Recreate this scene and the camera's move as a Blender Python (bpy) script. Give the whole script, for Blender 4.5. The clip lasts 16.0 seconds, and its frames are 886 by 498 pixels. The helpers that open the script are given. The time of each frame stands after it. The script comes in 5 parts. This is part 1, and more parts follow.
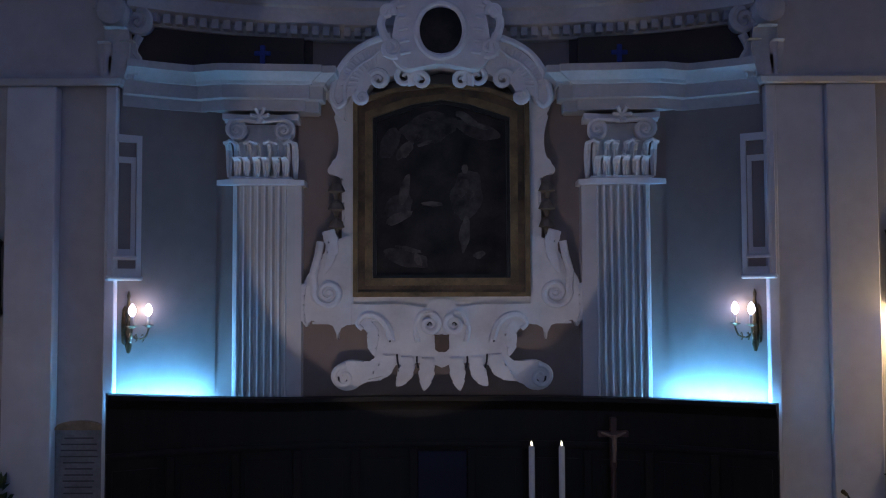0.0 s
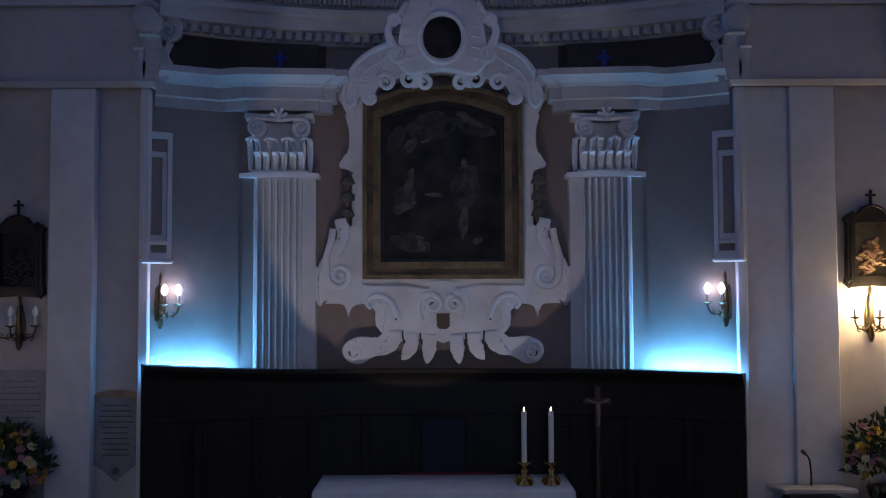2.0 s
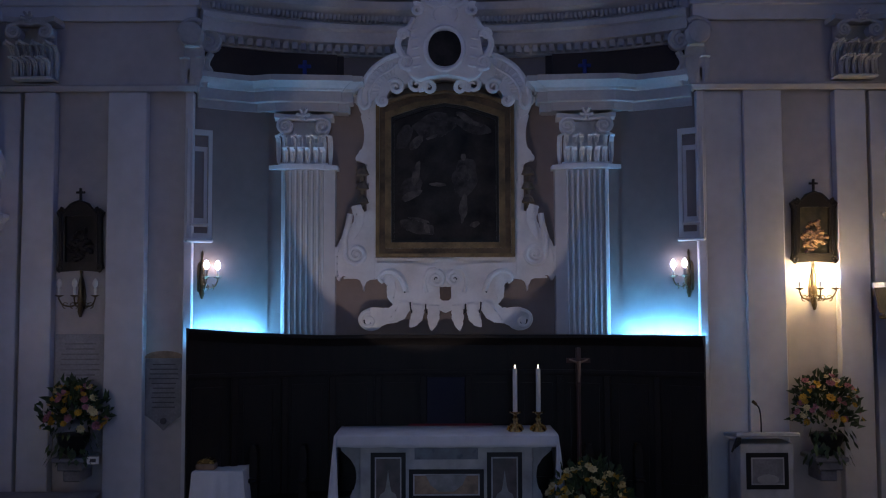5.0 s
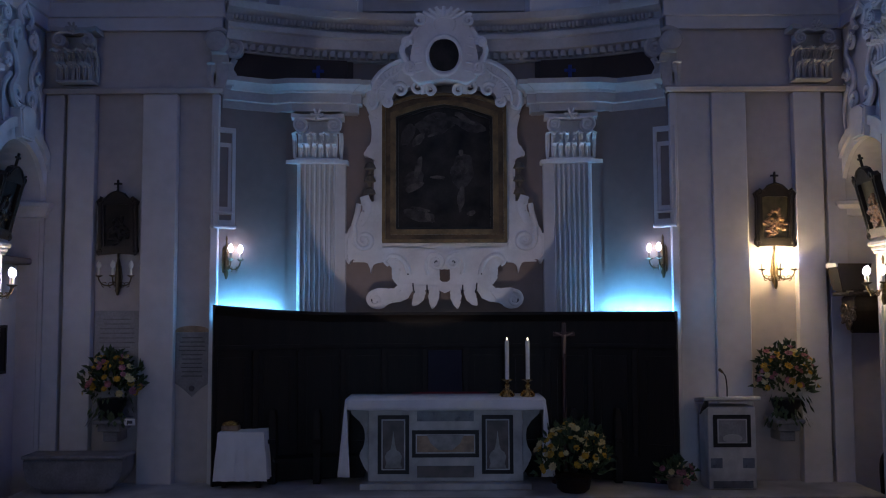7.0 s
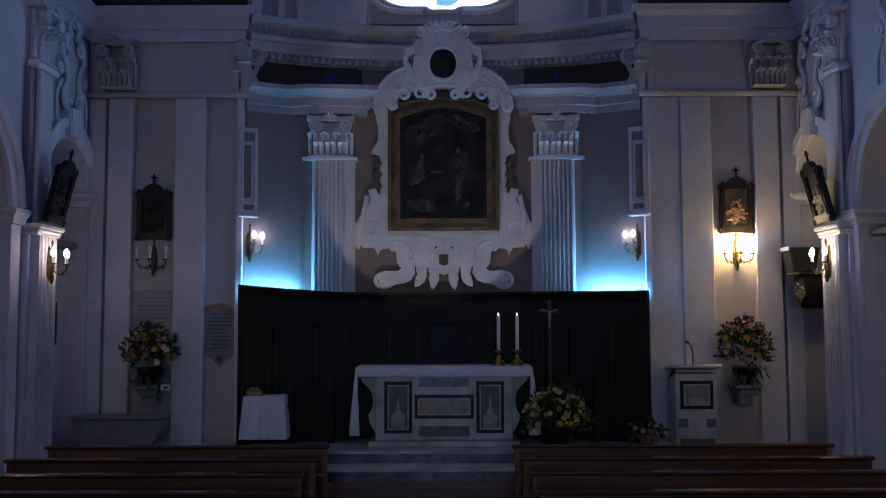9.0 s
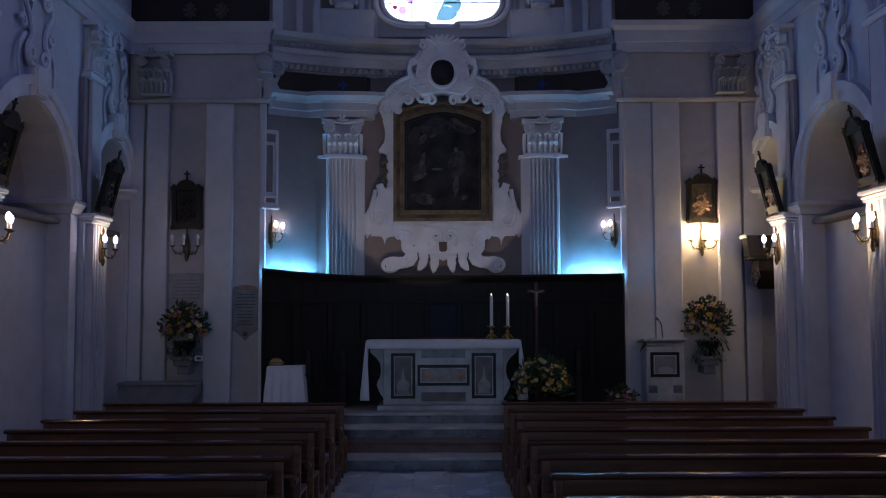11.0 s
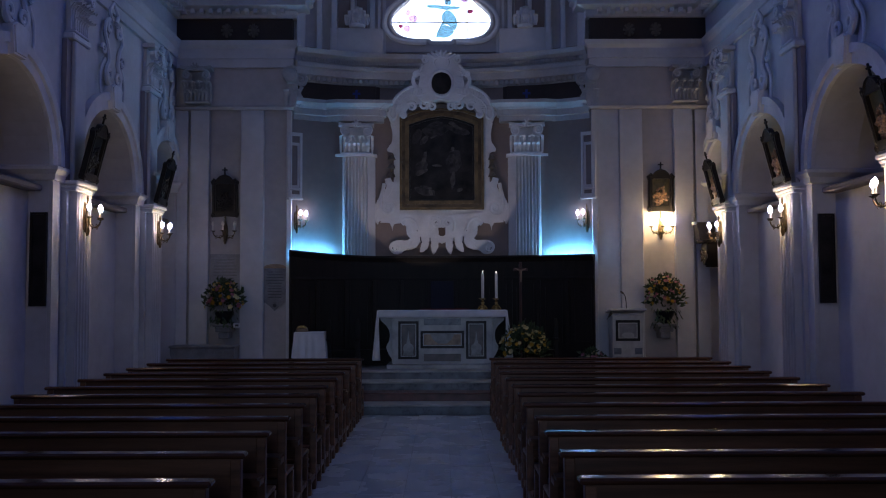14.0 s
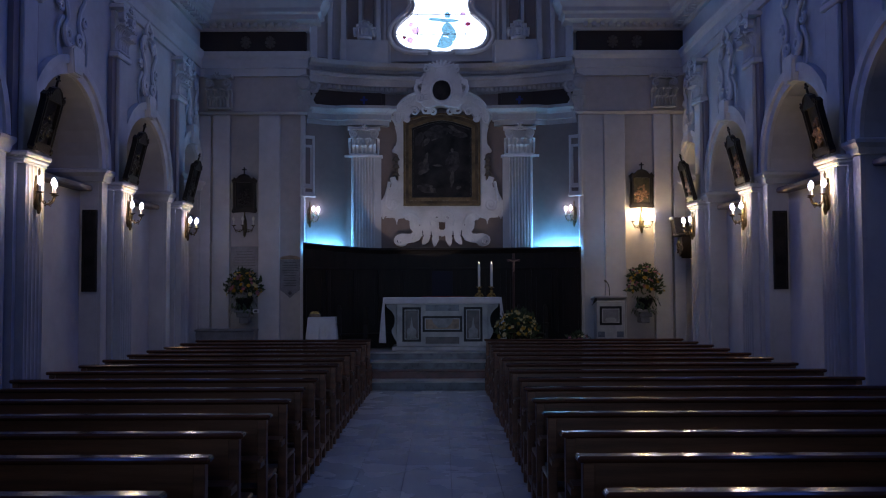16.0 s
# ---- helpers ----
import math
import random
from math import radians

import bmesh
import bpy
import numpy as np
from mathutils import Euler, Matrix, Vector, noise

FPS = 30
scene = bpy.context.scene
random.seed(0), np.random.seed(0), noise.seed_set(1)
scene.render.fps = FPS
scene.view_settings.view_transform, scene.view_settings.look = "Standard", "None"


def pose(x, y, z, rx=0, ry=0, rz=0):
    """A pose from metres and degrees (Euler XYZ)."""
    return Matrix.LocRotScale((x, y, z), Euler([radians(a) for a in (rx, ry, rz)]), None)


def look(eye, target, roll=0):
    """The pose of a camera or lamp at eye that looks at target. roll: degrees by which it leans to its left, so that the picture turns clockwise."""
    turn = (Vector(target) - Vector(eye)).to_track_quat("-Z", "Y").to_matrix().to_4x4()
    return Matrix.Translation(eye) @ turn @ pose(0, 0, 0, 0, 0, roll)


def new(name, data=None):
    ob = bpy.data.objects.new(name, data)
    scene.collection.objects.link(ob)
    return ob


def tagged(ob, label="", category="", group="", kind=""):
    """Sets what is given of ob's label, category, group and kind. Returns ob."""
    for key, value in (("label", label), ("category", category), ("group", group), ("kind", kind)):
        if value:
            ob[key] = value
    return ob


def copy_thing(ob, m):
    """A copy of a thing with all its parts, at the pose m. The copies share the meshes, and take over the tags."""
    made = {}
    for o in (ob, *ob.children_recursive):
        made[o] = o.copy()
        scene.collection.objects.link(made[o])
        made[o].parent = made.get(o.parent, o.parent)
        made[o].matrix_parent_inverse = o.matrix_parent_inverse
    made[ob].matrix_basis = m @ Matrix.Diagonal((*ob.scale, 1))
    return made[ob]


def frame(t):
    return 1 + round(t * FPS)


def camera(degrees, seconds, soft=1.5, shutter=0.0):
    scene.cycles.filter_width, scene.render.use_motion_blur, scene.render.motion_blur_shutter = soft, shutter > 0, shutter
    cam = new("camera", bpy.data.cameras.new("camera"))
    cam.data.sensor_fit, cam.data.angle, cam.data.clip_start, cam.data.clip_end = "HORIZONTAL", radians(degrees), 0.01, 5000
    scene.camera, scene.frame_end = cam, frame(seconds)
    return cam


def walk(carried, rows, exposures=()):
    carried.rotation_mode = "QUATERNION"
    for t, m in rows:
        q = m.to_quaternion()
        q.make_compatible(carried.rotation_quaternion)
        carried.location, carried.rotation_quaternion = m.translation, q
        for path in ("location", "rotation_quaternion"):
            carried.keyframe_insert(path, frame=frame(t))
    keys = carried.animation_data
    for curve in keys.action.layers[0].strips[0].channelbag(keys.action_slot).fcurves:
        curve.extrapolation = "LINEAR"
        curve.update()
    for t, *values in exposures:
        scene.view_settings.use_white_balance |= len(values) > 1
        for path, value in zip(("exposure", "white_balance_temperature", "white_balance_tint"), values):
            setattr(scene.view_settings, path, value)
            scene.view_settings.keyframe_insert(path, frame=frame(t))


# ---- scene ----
# ---- camera ----
cam = camera(52.8, 16.0, soft=1.1)
ROWS = [
    (0.0, 0.019, 10.624, 3.459, 92.69, 0.20, 0.06),
    (0.5, 0.014, 10.426, 3.403, 92.73, 0.20, -0.01),
    (1.0, 0.006, 10.226, 3.359, 92.74, 0.20, -0.05),
    (1.5, -0.003, 10.024, 3.320, 92.75, 0.20, -0.07),
    (2.0, -0.011, 9.820, 3.280, 92.77, 0.20, -0.07),
    (2.5, -0.018, 9.614, 3.236, 92.81, 0.20, -0.07),
    (3.0, -0.023, 9.405, 3.186, 92.87, 0.20, -0.06),
    (3.5, -0.027, 9.192, 3.129, 92.97, 0.20, -0.04),
    (4.0, -0.029, 8.972, 3.064, 93.09, 0.20, -0.03),
    (4.5, -0.029, 8.745, 2.991, 93.22, 0.20, -0.01),
    (5.0, -0.028, 8.507, 2.913, 93.37, 0.20, 0.00),
    (5.5, -0.026, 8.258, 2.829, 93.53, 0.20, 0.02),
    (6.0, -0.022, 7.996, 2.741, 93.69, 0.20, 0.03),
    (6.5, -0.018, 7.720, 2.652, 93.84, 0.20, 0.04),
    (7.0, -0.014, 7.427, 2.563, 93.97, 0.20, 0.05),
    (7.5, -0.010, 7.119, 2.476, 94.07, 0.20, 0.05),
    (8.0, -0.006, 6.793, 2.391, 94.15, 0.20, 0.06),
    (8.5, -0.002, 6.451, 2.312, 94.20, 0.20, 0.06),
    (9.0, 0.001, 6.093, 2.238, 94.21, 0.20, 0.06),
    (9.5, 0.003, 5.719, 2.170, 94.19, 0.20, 0.06),
    (10.0, 0.004, 5.332, 2.110, 94.13, 0.20, 0.05),
    (10.5, 0.005, 4.933, 2.057, 94.04, 0.20, 0.05),
    (11.0, 0.005, 4.524, 2.011, 93.91, 0.20, 0.04),
    (11.5, 0.004, 4.109, 1.972, 93.77, 0.20, 0.03),
    (12.0, 0.003, 3.691, 1.939, 93.60, 0.20, 0.02),
    (12.5, 0.002, 3.273, 1.910, 93.43, 0.20, 0.00),
    (13.0, 0.001, 2.858, 1.886, 93.25, 0.20, -0.02),
    (13.5, 0.001, 2.452, 1.865, 93.07, 0.20, -0.03),
    (14.0, 0.001, 2.058, 1.846, 92.91, 0.20, -0.05),
    (14.5, 0.002, 1.661, 1.828, 92.76, 0.20, -0.06),
    (15.0, 0.003, 1.264, 1.809, 92.63, 0.20, -0.06),
    (15.5, 0.005, 0.872, 1.790, 92.52, 0.20, -0.05),
    (16.0, 0.008, 0.488, 1.771, 92.43, 0.20, -0.02),
]
walk(cam, [(t, pose(x, y, z, rx, ry, rz)) for t, x, y, z, rx, ry, rz in ROWS])

# ---- light ----
world = bpy.data.worlds.new("sky")
scene.world = world
world.use_nodes = True
wn = world.node_tree
sky = wn.nodes.new("ShaderNodeTexSky")
sky.sky_type, sky.sun_disc = "NISHITA", False
sky.sun_elevation, sky.sun_rotation = radians(38), radians(150)
wn.nodes["Background"].inputs["Strength"].default_value = 0.08
wn.links.new(sky.outputs[0], wn.nodes["Background"].inputs[0])
scene.view_settings.exposure = 0.0


def area(name, at, target, sx, sy, power, colour, spread=180):
    """An area lamp for daylight, its beam narrowed to spread degrees."""
    d = bpy.data.lights.new(name, "AREA")
    d.shape, d.size, d.size_y, d.energy, d.color, d.spread = "RECTANGLE", sx, sy, power, colour, radians(spread)
    ob = new(name, d)
    ob.matrix_world = look(at, target)
    return ob


def bulb_light(name, at, power, colour, radius=0.03):
    d = bpy.data.lights.new(name, "POINT")
    d.energy, d.color, d.shadow_soft_size = power, colour, radius
    ob = new(name, d)
    ob.location = at
    return ob


DAY = (0.46, 0.64, 1.0)
# added sky light under the closed vault and before the rear wall, openings unseen
for yy, power in ((3.0, 17), (8.5, 23), (13.2, 14)):
    for s in (-1, 1):
        area("daylight", (s * 4.45, yy, 9.0), (-s * 4.6, yy + 0.6, 5.6), 1.5, 1.2, power, (0.07, 0.19, 1.0), 110)
area("daylight_rear", (0, -5.7, 4.0), (0, 18, 2.6), 2.6, 2.6, 13.8, DAY, 36)
# a low spotlight before the altar that picks out the altarpiece from below
spot = bpy.data.lights.new("altarpiece_spot", "SPOT")
spot.energy, spot.color, spot.spot_size, spot.spot_blend, spot.shadow_soft_size = 92, (1.0, 0.84, 0.80), radians(42), 0.10, 0.03
new("altarpiece_spot", spot).matrix_world = look((-0.75, 15.2, 0.95), (-0.12, 18.5, 4.2))
# the apse window's own daylight, falling forward into the chancel
area("daylight_apse", (0.0, 18.5, 7.35), (0, 9, 2.0), 1.5, 1.6, 22, (0.45, 0.6, 1.0))


# ---- materials ----
def nodes_of(name):
    m = bpy.data.materials.new(name)
    m.use_nodes = True
    nt = m.node_tree
    return m, nt, nt.nodes["Principled BSDF"]


def surface(name, colour, rough=0.7, metal=0.0, vary=0.12, big=1.2, fine=30.0, bump=0.15, stain=None, per=0.0, grain=None, spec=0.5, over=0.3, world_space=False):
    """A surface with variation at two scales: large stains, fine grain and relief."""
    m, nt, b = nodes_of(name)
    co = nt.nodes.new("ShaderNodeTexCoord")
    mp = nt.nodes.new("ShaderNodeMapping")
    geo = nt.nodes.new("ShaderNodeNewGeometry")
    nt.links.new(geo.outputs["Position"] if world_space else co.outputs["Object"], mp.inputs["Vector"])
    if grain:
        mp.inputs["Scale"].default_value = grain
    n1, n2 = nt.nodes.new("ShaderNodeTexNoise"), nt.nodes.new("ShaderNodeTexNoise")
    n1.inputs["Scale"].default_value, n1.inputs["Detail"].default_value = big, 6
    n2.inputs["Scale"].default_value, n2.inputs["Detail"].default_value = fine, 5
    for n in (n1, n2):
        nt.links.new(mp.outputs[0], n.inputs["Vector"])
    ramp = nt.nodes.new("ShaderNodeValToRGB")
    dark = stain or tuple(c * (1 - 2.2 * vary) for c in colour)
    ramp.color_ramp.elements[0].position, ramp.color_ramp.elements[1].position = 0.32, 0.62
    ramp.color_ramp.elements[0].color, ramp.color_ramp.elements[1].color = (*dark, 1), (*colour, 1)
    nt.links.new(n1.outputs["Fac"], ramp.inputs[0])
    mix = nt.nodes.new("ShaderNodeMix")
    mix.data_type, mix.blend_type = "RGBA", "OVERLAY"
    mix.inputs[0].default_value = over
    nt.links.new(ramp.outputs[0], mix.inputs[6])
    nt.links.new(n2.outputs["Fac"], mix.inputs[7])
    out = mix.outputs[2]
    if per:
        info, hsv, mr = nt.nodes.new("ShaderNodeObjectInfo"), nt.nodes.new("ShaderNodeHueSaturation"), nt.nodes.new("ShaderNodeMapRange")
        mr.inputs[3].default_value, mr.inputs[4].default_value = 1 - per, 1 + per
        nt.links.new(info.outputs["Random"], mr.inputs[0])
        nt.links.new(mr.outputs[0], hsv.inputs["Value"])
        nt.links.new(out, hsv.inputs["Color"])
        out = hsv.outputs[0]
    nt.links.new(out, b.inputs["Base Color"])
    rr = nt.nodes.new("ShaderNodeMapRange")
    rr.inputs[3].default_value, rr.inputs[4].default_value = max(rough - 0.12, 0.02), min(rough + 0.12, 1)
    nt.links.new(n2.outputs["Fac"], rr.inputs[0])
    nt.links.new(rr.outputs[0], b.inputs["Roughness"])
    b.inputs["Metallic"].default_value = metal
    b.inputs["Specular IOR Level"].default_value = spec
    if bump:
        bp = nt.nodes.new("ShaderNodeBump")
        bp.inputs["Strength"].default_value, bp.inputs["Distance"].default_value = bump, 0.01
        nt.links.new(n2.outputs["Fac"], bp.inputs["Height"])
        nt.links.new(bp.outputs[0], b.inputs["Normal"])
    return m


def glowing(name, colour, strength):
    m, nt, b = nodes_of(name)
    b.inputs["Base Color"].default_value = (*colour, 1)
    b.inputs["Emission Color"].default_value = (*colour, 1)
    b.inputs["Emission Strength"].default_value = strength
    return m


def tinted_glass(name, colour):
    m, nt, b = nodes_of(name)
    tr = nt.nodes.new("ShaderNodeBsdfTransparent")
    gl = nt.nodes.new("ShaderNodeBsdfGlossy")
    gl.inputs["Roughness"].default_value = 0.15
    n = nt.nodes.new("ShaderNodeTexNoise")
    n.inputs["Scale"].default_value = 7.0
    rp = nt.nodes.new("ShaderNodeValToRGB")
    rp.color_ramp.elements[0].color = (*[c * 0.75 for c in colour], 1)
    rp.color_ramp.elements[1].color = (*colour, 1)
    nt.links.new(n.outputs["Fac"], rp.inputs[0])
    nt.links.new(rp.outputs[0], tr.inputs[0])
    mx = nt.nodes.new("ShaderNodeMixShader")
    mx.inputs[0].default_value = 0.06
    nt.links.new(tr.outputs[0], mx.inputs[1])
    nt.links.new(gl.outputs[0], mx.inputs[2])
    nt.links.new(mx.outputs[0], nt.nodes["Material Output"].inputs[0])
    return m


WHITE = surface("limewash_white", (0.62, 0.61, 0.62), 0.85, vary=0.09, big=0.9, fine=9, bump=0.05, over=0.14)
GREIGE = surface("greige_plaster", (0.49, 0.455, 0.445), 0.85, vary=0.09, big=0.9, fine=9, bump=0.05, over=0.14)
ROSE = surface("rose_plaster", (0.265, 0.21, 0.19), 0.85, vary=0.09, big=0.9, fine=9, bump=0.05, over=0.14)
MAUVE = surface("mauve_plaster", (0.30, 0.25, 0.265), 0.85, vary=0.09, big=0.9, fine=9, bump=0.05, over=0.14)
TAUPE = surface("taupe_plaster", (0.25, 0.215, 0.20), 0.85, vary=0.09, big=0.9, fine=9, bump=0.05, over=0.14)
GREYSTUCCO = surface("grey_stucco", (0.46, 0.45, 0.45), 0.8, vary=0.1, big=2.0, fine=24, bump=0.08, over=0.15)
STUCCO = surface("white_stucco", (0.72, 0.71, 0.72), 0.75, vary=0.1, big=3.0, fine=30, bump=0.1, over=0.15)
SHADOWLINE = surface("painted_slit_shade", (0.05, 0.05, 0.06), 0.8)
UMBER = surface("umber_frieze", (0.055, 0.04, 0.035), 0.85, vary=0.15)
WALNUT = surface("dark_walnut", (0.012, 0.008, 0.006), 0.55, spec=0.25, vary=0.2, big=2.0, fine=26, bump=0.2, grain=(6, 6, 0.7))
PEWWOOD = surface("pew_wood", (0.20, 0.088, 0.045), 0.34, vary=0.22, big=2.0, fine=18, bump=0.06, grain=(0.5, 9, 9), per=0.15)
RAILWOOD = surface("polished_pew_wood", (0.11, 0.045, 0.025), 0.13, vary=0.2, big=2.0, fine=14, bump=0.02, grain=(0.5, 9, 9), per=0.1, spec=0.8, over=0.2)
GILT = surface("old_gilt", (0.19, 0.115, 0.048), 0.45, metal=0.5, vary=0.25, big=6, fine=50, bump=0.3)
BRASS = surface("polished_brass", (0.75, 0.5, 0.18), 0.25, metal=1.0, vary=0.1, big=8, fine=60, bump=0.1)
BRONZE = surface("dark_bronze", (0.16, 0.12, 0.07), 0.4, metal=0.9, vary=0.2, big=8, fine=60, bump=0.2)
CANVAS = surface("dark_oil_canvas", (0.030, 0.027, 0.026), 0.6, spec=0.15, vary=0.3, big=3.4, fine=40, bump=0.1, stain=(0.007, 0.007, 0.008))
BLACKWOOD = surface("black_frame_wood", (0.014, 0.011, 0.010), 0.45, spec=0.3, vary=0.2, big=5, fine=40, bump=0.3)
MARBLE = surface("grey_white_marble", (0.46, 0.46, 0.46), 0.35, vary=0.2, big=2.6, fine=9, bump=0.04)
BLUEMARBLE = surface("blue_grey_marble", (0.13, 0.15, 0.19), 0.3, vary=0.3, big=4, fine=12, bump=0.04)
REDMARBLE = surface("red_marble", (0.14, 0.045, 0.04), 0.35, vary=0.3, big=5, fine=16, bump=0.04)
DUSKMARBLE = surface("dusky_marble", (0.10, 0.075, 0.07), 0.35, vary=0.3, big=6, fine=16, bump=0.04)
GREYMARBLE = surface("dull_grey_marble", (0.27, 0.265, 0.26), 0.35, vary=0.25, big=6, fine=16, bump=0.04)
TANMARBLE = surface("tan_marble", (0.33, 0.22, 0.14), 0.35, vary=0.3, big=7, fine=16, bump=0.04)
FLOORTILE = surface("floor_marble", (0.47, 0.51, 0.57), 0.27, vary=0.012, big=0.5, fine=2, bump=0.0, per=0.05, over=0.03, world_space=True)
JOINT = surface("grey_joint", (0.22, 0.22, 0.23), 0.8)
FLOORGREY = surface("floor_grey", (0.22, 0.22, 0.23), 0.4, vary=0.15, big=1.5, fine=12, bump=0.05)
LINEN = surface("white_linen", (0.76, 0.76, 0.78), 0.9, vary=0.06, big=4, fine=120, bump=0.15)
WAX = surface("ivory_wax", (0.78, 0.74, 0.66), 0.5, vary=0.05, bump=0.03)
SLATE = surface("inscribed_slate", (0.22, 0.22, 0.235), 0.55, vary=0.15, big=5, fine=40, bump=0.1)
INK = surface("cut_lettering", (0.09, 0.09, 0.10), 0.8)
LEAF = surface("leaf_green", (0.05, 0.085, 0.03), 0.6, vary=0.3, big=14, fine=60, bump=0.1)
YELLOW = surface("yellow_petals", (0.56, 0.33, 0.03), 0.7, vary=0.2, big=20, bump=0.1)
CREAM = surface("cream_petals", (0.62, 0.52, 0.26), 0.7, vary=0.15, big=20, bump=0.1)
PINK = surface("pink_petals", (0.42, 0.16, 0.2), 0.7, vary=0.2, big=20, bump=0.1)
IRON = surface("black_iron", (0.02, 0.02, 0.022), 0.5, metal=0.6, vary=0.2)
REDCLOTH = surface("red_velvet", (0.16, 0.012, 0.02), 0.9, vary=0.2, big=6)
CROSSWOOD = surface("red_brown_wood", (0.075, 0.025, 0.02), 0.45, vary=0.2, grain=(6, 6, 0.7))
BLUEPAINT = surface("blue_paint", (0.03, 0.05, 0.25), 0.8)
BULB = glowing("lit_bulb", (0.62, 0.62, 1.0), 24)
FLAME = glowing("candle_flame", (1.0, 0.8, 0.55), 5)
LED = glowing("blue_led", (0.12, 0.48, 1.0), 240)
DAYGLOW = glowing("bright_sky", (0.80, 0.87, 1.0), 5.5)
GLASS_CLEAR = tinted_glass("pale_glass", (0.93, 0.95, 1.0))
GLASS_TEAL = tinted_glass("teal_glass", (0.34, 0.50, 0.56))
GLASS_RED = tinted_glass("red_glass", (0.35, 0.12, 0.2))
GLASS_ROSE = tinted_glass("rose_glass", (0.75, 0.58, 0.74))


# ---- mesh helpers ----
def mesh_of(name, bm, material, smooth=False):
    bmesh.ops.recalc_face_normals(bm, faces=bm.faces)
    me = bpy.data.meshes.new(name)
    bm.to_mesh(me)
    bm.free()
    me.materials.append(material)
    if smooth:
        for p in me.polygons:
            p.use_smooth = True
        me.set_sharp_from_angle(angle=radians(38))
    return me


def part(name, bm, material, parent, label="", smooth=False):
    ob = new(name, mesh_of(name, bm, material, smooth))
    ob.parent = parent
    if label:
        tagged(ob, label)
    return ob


def thing(name, at, label, category, group="", kind=""):
    ob = new(name)
    ob.location = at
    ob.empty_display_size = 0.1
    return tagged(ob, label, category, group, kind)


def structure(name, bm, material, label, category, smooth=False):
    return tagged(new(name, mesh_of(name, bm, material, smooth)), label, category, "", "structure")


def box(bm, x0, x1, y0, y1, z0, z1, bevel=0.0):
    r = bmesh.ops.create_cube(bm, size=1.0)
    vs = r["verts"]
    bmesh.ops.scale(bm, vec=(abs(x1 - x0), abs(y1 - y0), abs(z1 - z0)), verts=vs)
    bmesh.ops.translate(bm, vec=((x0 + x1) / 2, (y0 + y1) / 2, (z0 + z1) / 2), verts=vs)
    if bevel:
        es = list({e for v in vs for e in v.link_edges})
        bmesh.ops.bevel(bm, geom=es, offset=bevel, segments=1, affect="EDGES")
    return bm


def B(*a, **k):
    return box(bmesh.new(), *a, **k)


def prism(bm, pts, y0, y1, bevel=0.0):
    """An outline in x, z drawn from y0 (front) to y1 (back), its front edge rounded by bevel."""
    f = [bm.verts.new((x, y0, z)) for x, z in pts]
    b = [bm.verts.new((x, y1, z)) for x, z in pts]
    n = len(pts)
    front = bm.faces.new(f)
    bm.faces.new(b[::-1])
    for i in range(n):
        bm.faces.new((f[i], b[i], b[(i + 1) % n], f[(i + 1) % n]))
    if bevel:
        bmesh.ops.bevel(bm, geom=list(front.edges), offset=bevel, segments=2, affect="EDGES")
    return bm


def slab(bm, pts, z0, z1):
    """A plan outline in x, y drawn from z0 to z1."""
    f = [bm.verts.new((x, y, z1)) for x, y in pts]
    b = [bm.verts.new((x, y, z0)) for x, y in pts]
    n = len(pts)
    bm.faces.new(f), bm.faces.new(b[::-1])
    for i in range(n):
        bm.faces.new((f[i], b[i], b[(i + 1) % n], f[(i + 1) % n]))
    return bm


def lathe(bm, profile, at=(0, 0, 0), n=16, axis="z"):
    """A turned shape from (radius, height) pairs."""
    rings = []
    for r, h in profile:
        ring = []
        for i in range(n):
            a = 2 * math.pi * i / n
            p = (r * math.cos(a), r * math.sin(a), h) if axis == "z" else (r * math.cos(a), h, r * math.sin(a))
            ring.append(bm.verts.new((at[0] + p[0], at[1] + p[1], at[2] + p[2])))
        rings.append(ring)
    for a, b in zip(rings, rings[1:]):
        for i in range(n):
            bm.faces.new((a[i], a[(i + 1) % n], b[(i + 1) % n], b[i]))
    bm.faces.new(rings[0][::-1]), bm.faces.new(rings[-1])
    return bm


def tube(bm, path, r0, r1=None, n=8, flat=1.0):
    """A round bar along points, tapering from r0 to r1; flat squashes it along y."""
    r1 = r0 if r1 is None else r1
    path = [Vector(p) for p in path]
    rings = []
    for i, p in enumerate(path):
        d = (path[min(i + 1, len(path) - 1)] - path[max(i - 1, 0)]).normalized()
        side = d.cross(Vector((0, 1, 0)))
        if side.length < 1e-3:
            side = d.cross(Vector((1, 0, 0)))
        side.normalize()
        up = side.cross(d)
        r = r0 + (r1 - r0) * i / max(len(path) - 1, 1)
        ring = []
        for k in range(n):
            a = 2 * math.pi * k / n
            o = side * math.cos(a) * r + up * math.sin(a) * r
            o.y *= flat
            ring.append(bm.verts.new(p + o))
        rings.append(ring)
    for a, b in zip(rings, rings[1:]):
        for k in range(n):
            bm.faces.new((a[k], a[(k + 1) % n], b[(k + 1) % n], b[k]))
    bm.faces.new(rings[0][::-1]), bm.faces.new(rings[-1])
    return bm


